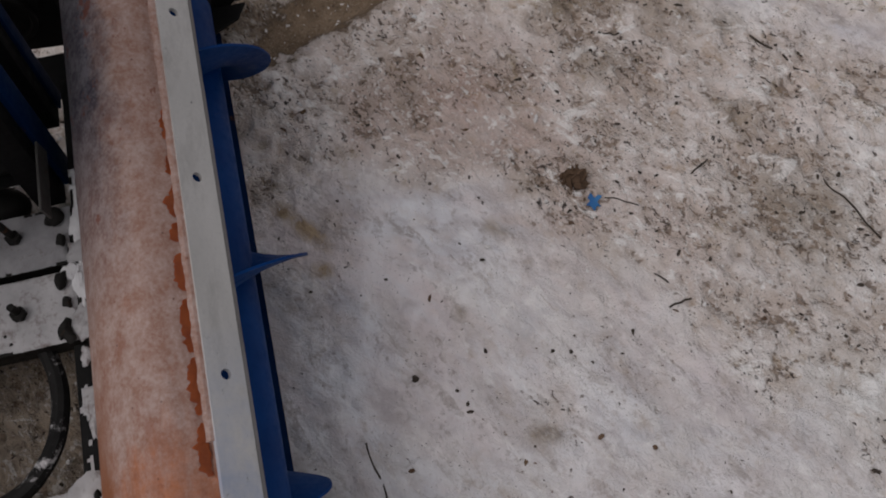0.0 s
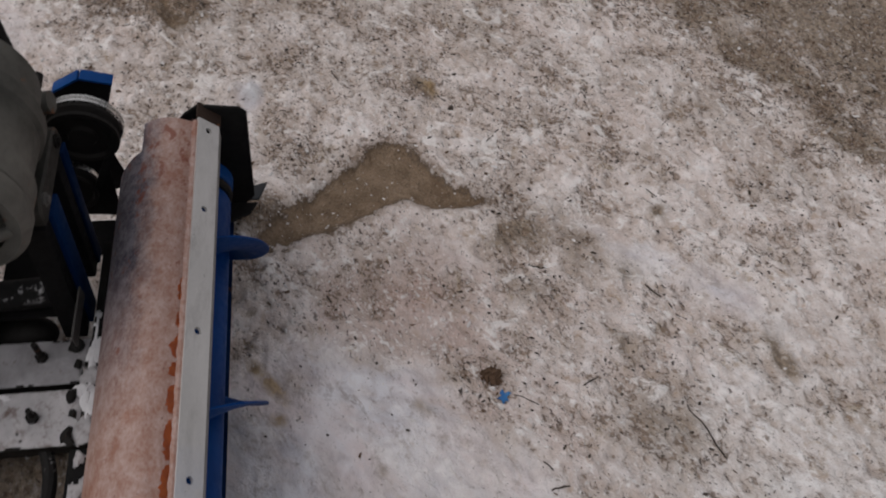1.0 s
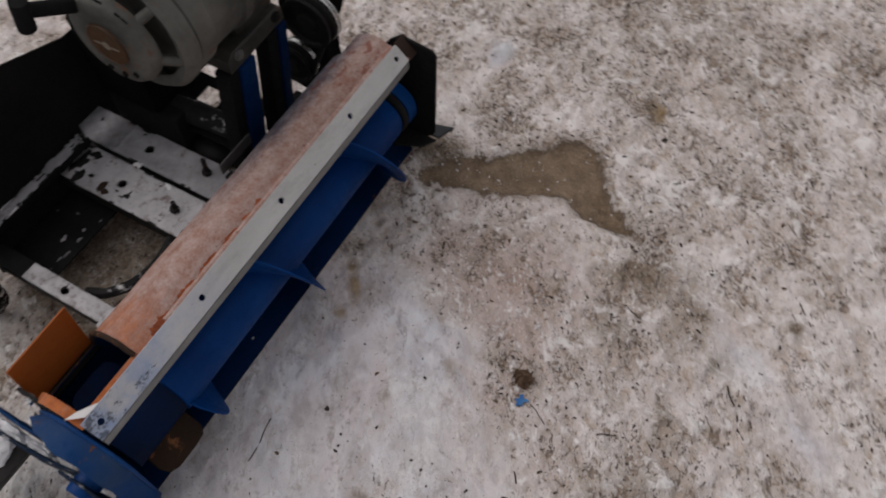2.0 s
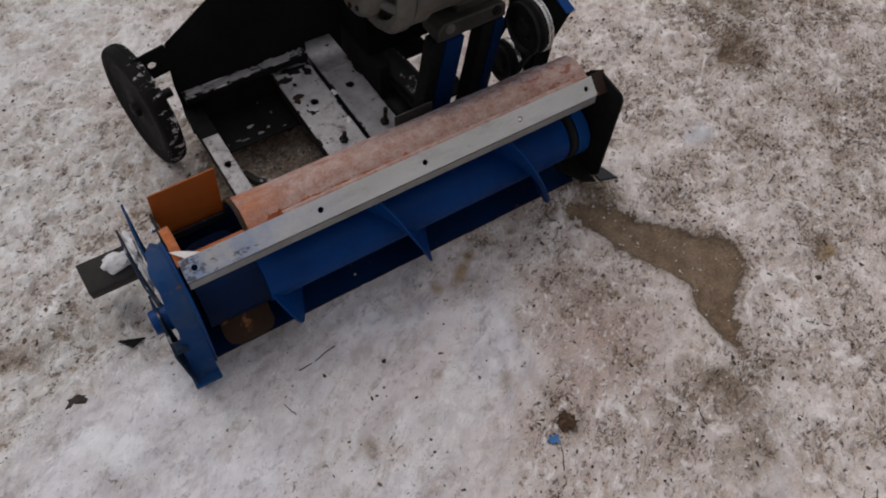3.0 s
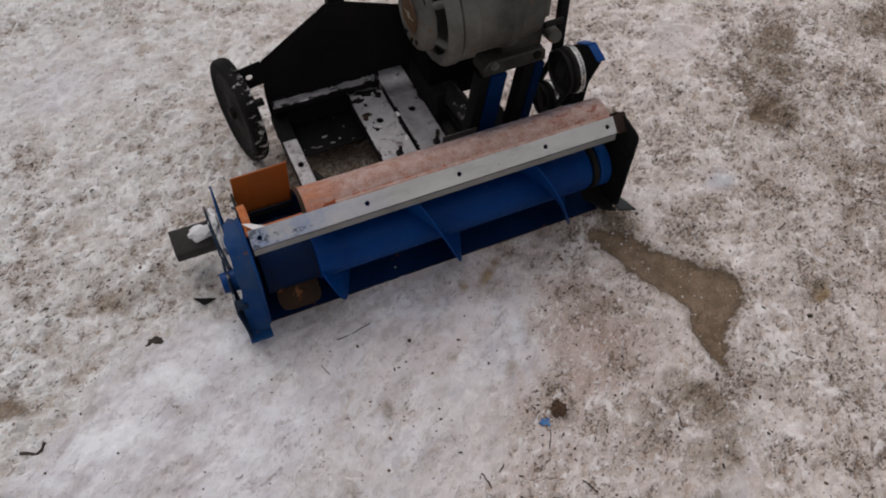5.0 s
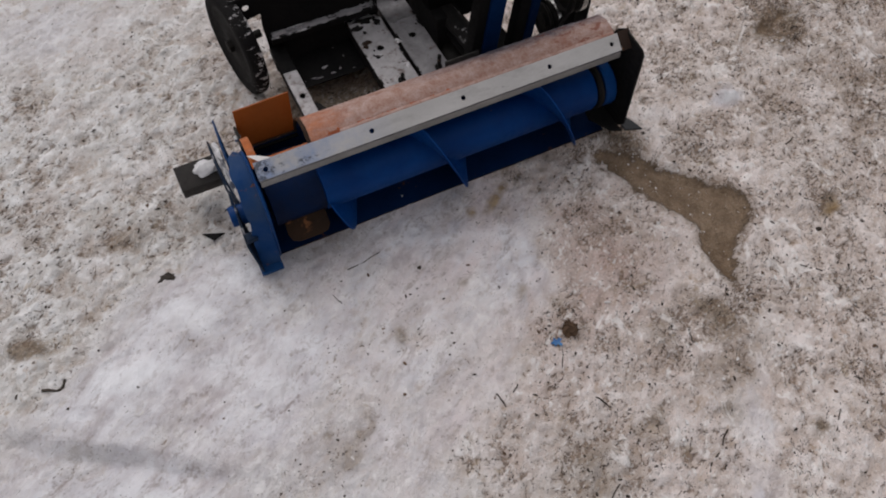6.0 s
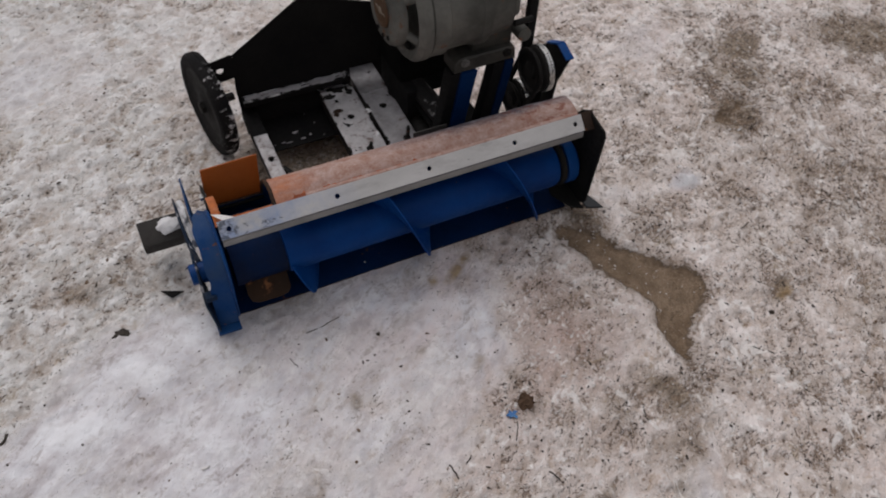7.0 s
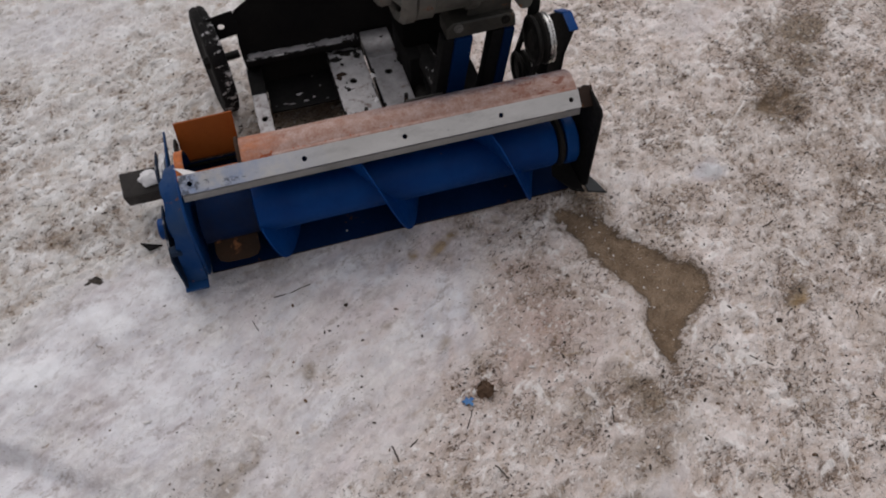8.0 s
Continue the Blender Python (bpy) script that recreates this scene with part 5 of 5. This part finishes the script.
bm = slab(bmesh.new(), [(0.158, 0.340), (0.308, 0.344), (0.306, 0.370), (0.292, 0.378), (0.172, 0.378), (0.158, 0.366)], 0.190, 0.250, axis=1, bevel=0.003)
part("mounting_foot", bm, ALU_SHADED, engine, "cast mounting foot")
for x, mat, word in ((0.182, BOLT, "grey zinc bolt head and washer"), (0.284, DARK_STEEL, "dark bolt head and washer")):
    bm = rod(bmesh.new(), (x, 0.205, 0.366), (x, 0.183, 0.366), 0.0062, segs=6)
    rod(bm, (x, 0.191, 0.366), (x, 0.187, 0.366), 0.0100, segs=20)
    part("bolt", bm, mat, engine, word)
bm = rod(bmesh.new(), (0.325, 0.225, 0.396), (0.325, 0.190, 0.400), 0.016, segs=24)
part("filler_cap", bm, ALU, engine, "small round filler cap")
bm = box(bmesh.new(), (0.205, 0.206, 0.372), (0.304, 0.300, 0.440), 0.010)
part("crankcase", bm, ALU_SHADED, engine, "cast crankcase")
bm = box(bmesh.new(), (0.290, 0.21, 0.4405), (0.318, 0.26, 0.50), 0.006)
part("carburettor", bm, ALU, engine)
bm = rod(bmesh.new(), (0.300, 0.20, 0.43), (0.345, 0.20, 0.432), 0.007, segs=14)
part("fuel_pipe", bm, DARK_STEEL, engine)
# legs under the engine
for x0, x1, y0, y1, mat, word in ((0.150, 0.1745, 0.192, 0.225, BLACK, "black"), (0.1750, 0.213, 0.186, 0.225, NAVY_WORN, "blue"), (0.258, 0.284, 0.192, 0.225, BLACK, "black"), (0.2845, 0.306, 0.188, 0.225, NAVY, "dark blue")):
    bm = box(bmesh.new(), (x0, y0, 0.10), (x1, y1, 0.339), 0.0015)
    for v in bm.verts:
        v.co.x -= 0.13 * (0.339 - v.co.z)
        v.co.y += 0.04 * (0.339 - v.co.z)
    part("engine_leg", bm, mat, machine, word + " steel engine leg")
# what hangs under the engine
bm = box(bmesh.new(), (0.100, 0.365, 0.195), (0.300, 0.505, 0.385), 0.014)
gearbox = part("gearbox", bm, PITCH_BLACK, machine, "black gearbox under the engine")
bm = box(bmesh.new(), (0.106, 0.330, 0.085), (0.176, 0.505, 0.1945), 0.010)
part("gear_cover", bm, BLACK_BARE, gearbox)
bm = bmesh.new()
bmesh.ops.create_uvsphere(bm, u_segments=28, v_segments=16, radius=0.034)
for v in bm.verts:
    v.co = Vector((0.135 + v.co.x * 0.9, 0.300 + v.co.y * 1.5, 0.090 + v.co.z * 0.9))
part("oil_tank", bm, DARK_STEEL, machine, "small rounded oily tank")
# tray under the engine, with an opening in it
bm = bmesh.new()
for lo, hi in (((0.130, 0.226, 0.146), (0.187, 0.508, 0.150)), ((0.1875, 0.226, 0.146), (0.258, 0.322, 0.150)), ((0.1875, 0.372, 0.146), (0.258, 0.508, 0.150)), ((0.236, 0.3225, 0.146), (0.258, 0.3715, 0.150))):
    box(bm, lo, hi, 0)
part("under_tray", bm, BLACK_BARE, machine, "black tray under the engine")

# ---- belt drive ----
PY, PZ = 0.178, 0.306


def pulley(name, x, y, z, r, w, label):
    prof = [(x - w, r * 0.25), (x - w, r * 0.35), (x - w * 0.55, r * 0.42), (x - w * 0.55, r * 0.80), (x - w, r * 0.86), (x - w, r), (x - w * 0.5, r), (x, r * 0.86), (x + w * 0.5, r), (x + w, r), (x + w, r * 0.25)]
    return part(name, lathe(bmesh.new(), prof, (y, z), 44), DARK_STEEL, machine, label)


big = pulley("pulley", 0.352, PY, PZ, 0.053, 0.012, "dark belt pulley with a bright rim")
part("rim", lathe(bmesh.new(), [(0.3642, 0.0532), (0.3648, 0.0555), (0.3690, 0.0555), (0.3705, 0.0520), (0.3722, 0.0520), (0.3735, 0.0555), (0.3765, 0.0555), (0.3770, 0.048)], (PY, PZ), 44, closed=False), BRIGHT, big, "polished rim")
small = pulley("pulley", 0.345, 0.232, 0.182, 0.044, 0.011, "small dark idler pulley")
part("rim", lathe(bmesh.new(), [(0.3562, 0.0442), (0.3567, 0.0450), (0.3647, 0.0450), (0.3652, 0.038)], (0.232, 0.182), 36, closed=False), BRIGHT, small, "polished rim")


def belt(x, a, ra, b, rb, w, label):
    """An open belt round two pulleys whose axes run along x."""
    ay, az_, by, bz = *a, *b
    d, ang = math.hypot(by - ay, bz - az_), math.atan2(bz - az_, by - ay)
    lean = math.acos((ra - rb) / d)
    path = [(ay + ra * math.cos(ang + lean + t * (2 * math.pi - 2 * lean) / 16), az_ + ra * math.sin(ang + lean + t * (2 * math.pi - 2 * lean) / 16)) for t in range(17)]
    path += [(by + rb * math.cos(ang - lean + t * 2 * lean / 16), bz + rb * math.sin(ang - lean + t * 2 * lean / 16)) for t in range(17)]
    bm = bmesh.new()
    rows = []
    n = len(path)
    for k in range(n):
        p, q = path[k - 1], path[(k + 1) % n]
        ty, tz = q[0] - p[0], q[1] - p[1]
        ln = math.hypot(ty, tz) or 1
        ny, nz = tz / ln, -ty / ln
        rows.append([bm.verts.new((x + s, path[k][0] + h * ny, path[k][1] + h * nz)) for s, h in ((-w, 0.004), (w, 0.004), (w * 0.6, -0.006), (-w * 0.6, -0.006))])
    for k in range(n):
        for j in range(4):
            bm.faces.new((rows[k][j], rows[k][(j + 1) % 4], rows[(k + 1) % n][(j + 1) % 4], rows[(k + 1) % n][j]))
    part("drive_belt", bm, BELT, machine, label)


bm = box(bmesh.new(), (0.354, 0.228, 0.255), (0.376, 0.246, 0.70), 0.003)
part("tension_lever", bm, BLACK_BARE, machine, "black upright lever beside the pulley")
belt(0.345, (PY, PZ), 0.044, (0.232, 0.182), 0.040, 0.006, "black rubber belt down to the idler pulley")
DRIVE = [(0.131, 0.348), (0.175, 0.361), (0.218, 0.336), (0.270, 0.290), (0.275, 0.150), (0.22, 0.08), (0.16, 0.10), (0.172, 0.19), (0.164, 0.262)]
guard = part("belt_guard", slab(bmesh.new(), DRIVE, 0.4125, 0.4165), BLACK, machine, "black plate with a blue edge that carries the belt drive")
for (ya, za), (yb, zb) in ((DRIVE[0], DRIVE[1]), (DRIVE[1], DRIVE[2]), (DRIVE[8], DRIVE[0]))[:2]:
    long, turn = math.hypot(yb - ya, zb - za), math.degrees(math.atan2(zb - za, yb - ya))
    bm = box(bmesh.new(), (0.404, 0.0, 0.0005), (0.424, long, 0.0045), 0.0008, Matrix.Translation((0, ya, za)) @ pose(0, 0, 0, turn))
    part("guard_lip", bm, BLUE, guard, "blue turned edge")

bm = slab(bmesh.new(), [(0.168, 0.262), (0.200, 0.250), (0.262, 0.205), (0.278, 0.150), (0.272, 0.070), (0.185, 0.060), (0.176, 0.150)], 0.3780, 0.3820)
part("bearing_plate", bm, BLACK_BARE, machine, "black bearing plate behind the pulleys")
bm = box(bmesh.new(), (0.295, 0.190, 0.060), (0.366, 0.270, 0.064), 0.001)
part("foot_plate", bm, BLACK_BARE, machine, "black foot plate of the belt drive")

# ---- loose things on the snow ----
def shard(name, outline, x, y, thick, material, label, category, lift=0.0, lean=0.0, curl=0.0):
    """A flat scrap of an outline about (x, y), slightly curled, lying on the snow."""
    bm = slab(bmesh.new(), outline, 0.0, thick, axis=2, bevel=0)
    for v in bm.verts:
        v.co.z += lean * v.co.x + curl * (v.co.x**2 + v.co.y**2) + 0.1 * abs(v.co.x) * noise.noise(v.co * 60)
    ob = part(name, bm, material, None, smooth=False)
    ob.location = (x, y, height(x, y) + lift)
    return tagged(ob, label, category)


CHIP_SHAPE = [(-0.025, 0.012), (0.020, -0.005), (0.007, -0.009), (-0.007, -0.014)]
shard("black_chip", CHIP_SHAPE, -0.543, 0.099, 0.004, BLACK_BARE, "black triangular chip of plastic lying on the snow", "scrap", 0.004)


def scatter(name, count, seed, sizes, material, label, category, flat, wish, on_sand=False):
    """Many small ragged bits over the snow, joined, as nobody could count them."""
    rng = np.random.RandomState(seed)
    x, y = (rng.uniform(0.3, 0.6, count * 12), rng.uniform(-0.5, 0.0, count * 12)) if on_sand else (rng.uniform(-1.5, 2.1, count * 6), rng.uniform(-1.6, 1.4, count * 6))
    z, dirt, pure, soak_shade, wet, pit, rose, rim = ground_fields(x, y)
    keep = np.where((rng.rand(len(x)) < wish(dirt, pure)) & (wet if on_sand else ~wet))[0][:count]
    verts, faces = [], []
    for k in keep:
        r = sizes[0] + (sizes[1] - sizes[0]) * rng.rand() ** 3
        long, turn, sides = 1 + 1.7 * rng.rand() ** 1.5, 0.65 + 0.75 * rng.randn(), 6
        c, d = math.cos(turn), math.sin(turn)
        base = len(verts)
        h = r * flat * (0.6 + 0.8 * rng.rand())
        for ring, (s, up) in enumerate(((1.0, -0.2), (0.75, 1.0))):
            for j in range(sides):
                a = 2 * math.pi * j / sides
                q = r * s * (0.35 + 1.0 * rng.rand())
                u, v = q * math.cos(a) * long, q * math.sin(a)
                verts.append((x[k] + u * c - v * d, y[k] + u * d + v * c, z[k] + up * h * (0.8 + 0.4 * rng.rand())))
        for j in range(sides):
            faces.append((base + j, base + (j + 1) % sides, base + sides + (j + 1) % sides, base + sides + j))
        faces.append(tuple(range(base + sides, base + 2 * sides)))
    mesh = bpy.data.meshes.new(name)
    mesh.from_pydata(verts, [], faces)
    mesh.materials.append(material)
    mesh.update()
    return tagged(new(name, mesh), label, category, kind="stuff")


scatter("grit", 10000, 5, (0.0009, 0.0034), GRIT, "dark grit and leaf crumbs trodden into the snow", "grit", 0.35, lambda d, p: 0.012 + 0.6 * d * (1 - 0.8 * p))
scatter("bark_flakes", 1800, 9, (0.0012, 0.0044), CLOD, "brown bark flakes trodden into the snow", "debris", 0.3, lambda d, p: 0.008 + 0.7 * d ** 1.3 * (1 - 0.8 * p))
scatter("snow_crumbs", 3000, 7, (0.0012, 0.0042), CRUMB, "loose crumbs of frozen snow", "snow", 0.6, lambda d, p: 0.12 + 0.4 * (1 - p))
scatter("ice_grains", 70, 12, (0.0007, 0.0026), CRUMB, "grains of ice on the wet sand", "ice", 0.7, lambda d, p: 0.6, True)

for x, y, r, seed in ((-0.173, -0.165, 0.0060, 3), (0.684, -0.442, 0.0085, 5), (-0.036, -0.775, 0.0045, 6), (0.560, -0.105, 0.0050, 7)):
    stone = part("pebble", lumps(mound([(r * math.cos(a) * (0.8 + 0.4 * math.sin(seed * a)), 0.75 * r * math.sin(a)) for a in (2 * math.pi * j / 8 for j in range(8))], r * 0.9, seed, 0.5), r * 0.2, 180), GRIT)
    stone.location = (x, y, height(x, y) - 0.001)
    tagged(stone, "small black pebble lying on the snow", "pebble", "pebbles on the snow")
leaf = part("dead_leaf", lumps(mound([(0.020, 0.002), (0.008, 0.009), (-0.006, 0.012), (-0.016, 0.004), (-0.020, -0.006), (-0.004, -0.008), (0.010, -0.010)], 0.006, 4, 0.9), 0.005, 120), LEAF)
leaf.location = (-0.667, 0.031, height(-0.667, 0.031) - 0.002)
tagged(leaf, "dark crumpled dead leaf frozen onto white snow", "leaf")
bark = part("bark_strip", hose(bmesh.new(), [(x, y, height(x, y) + 0.001) for x, y in ((-0.950, -0.122), (-0.938, -0.127), (-0.924, -0.132), (-0.912, -0.126), (-0.905, -0.116))], 0.0030, 8, 4), LEAF)
tagged(bark, "dark curled strip of bark lying on the snow", "bark")

clod = part("brown_clod", lumps(mound([(0.020, -0.006), (0.006, 0.018), (-0.014, 0.014), (-0.020, -0.008), (-0.004, -0.018)], 0.016, 2, 1.0, rings=10), 0.011, 150), CLOD)
clod.location = (0.045, -0.432, height(0.045, -0.432) - 0.003)
tagged(clod, "brown clod of frozen earth on the snow", "clod")
shard("plastic_scrap", [(-0.0152, 0.0024), (-0.008, -0.0024), (-0.0104, -0.0072), (-0.0024, -0.0048), (0.0032, -0.0136), (0.0064, -0.008), (0.0032, -0.0024), (0.0112, 0.0008), (0.0056, 0.0064), (0.0008, 0.004), (-0.004, 0.0112), (-0.0064, 0.0056)], 0.006, -0.447, 0.0012, PLASTIC, "crumpled scrap of bright blue plastic film", "scrap", 0.005, 0.12, 6.0)
for x, y, long, turn, r in ((0.165, -0.775, 0.098, 33, 0.0017), (-0.085, -0.772, 0.105, 22, 0.0014), (0.40, -0.83, 0.10, 42, 0.0010), (-0.272, -0.096, 0.080, 10, 0.0012), (-0.156, -0.512, 0.032, -80, 0.0015), (-0.118, -0.500, 0.022, 35, 0.0013), (0.80, -0.20, 0.04, 20, 0.0015),
                            (0.02, -0.60, 0.035, -60, 0.0014), (0.26, -0.55, 0.03, 75, 0.0013), (-0.004, -0.484, 0.045, 58, 0.0010), (-0.36, -0.165, 0.030, -75, 0.0010), (0.60, -0.52, 0.05, -40, 0.0013)):
    c, d = math.cos(radians(turn)) * long / 2, math.sin(radians(turn)) * long / 2
    pts = [(x + k * c + 0.022 * long * math.sin(6 * k + 7 * x), y + k * d + 0.022 * long * math.sin(4 * k + 3 * y), height(x + k * c, y + k * d) + 0.0006) for k in (-1, -0.55, -0.1, 0.3, 0.7, 1)]
    twig = part("twig", hose(bmesh.new(), pts, r, 6, 3), GRIT)
    tagged(twig, "thin dark twig lying on the snow", "twig", "twigs on the snow")
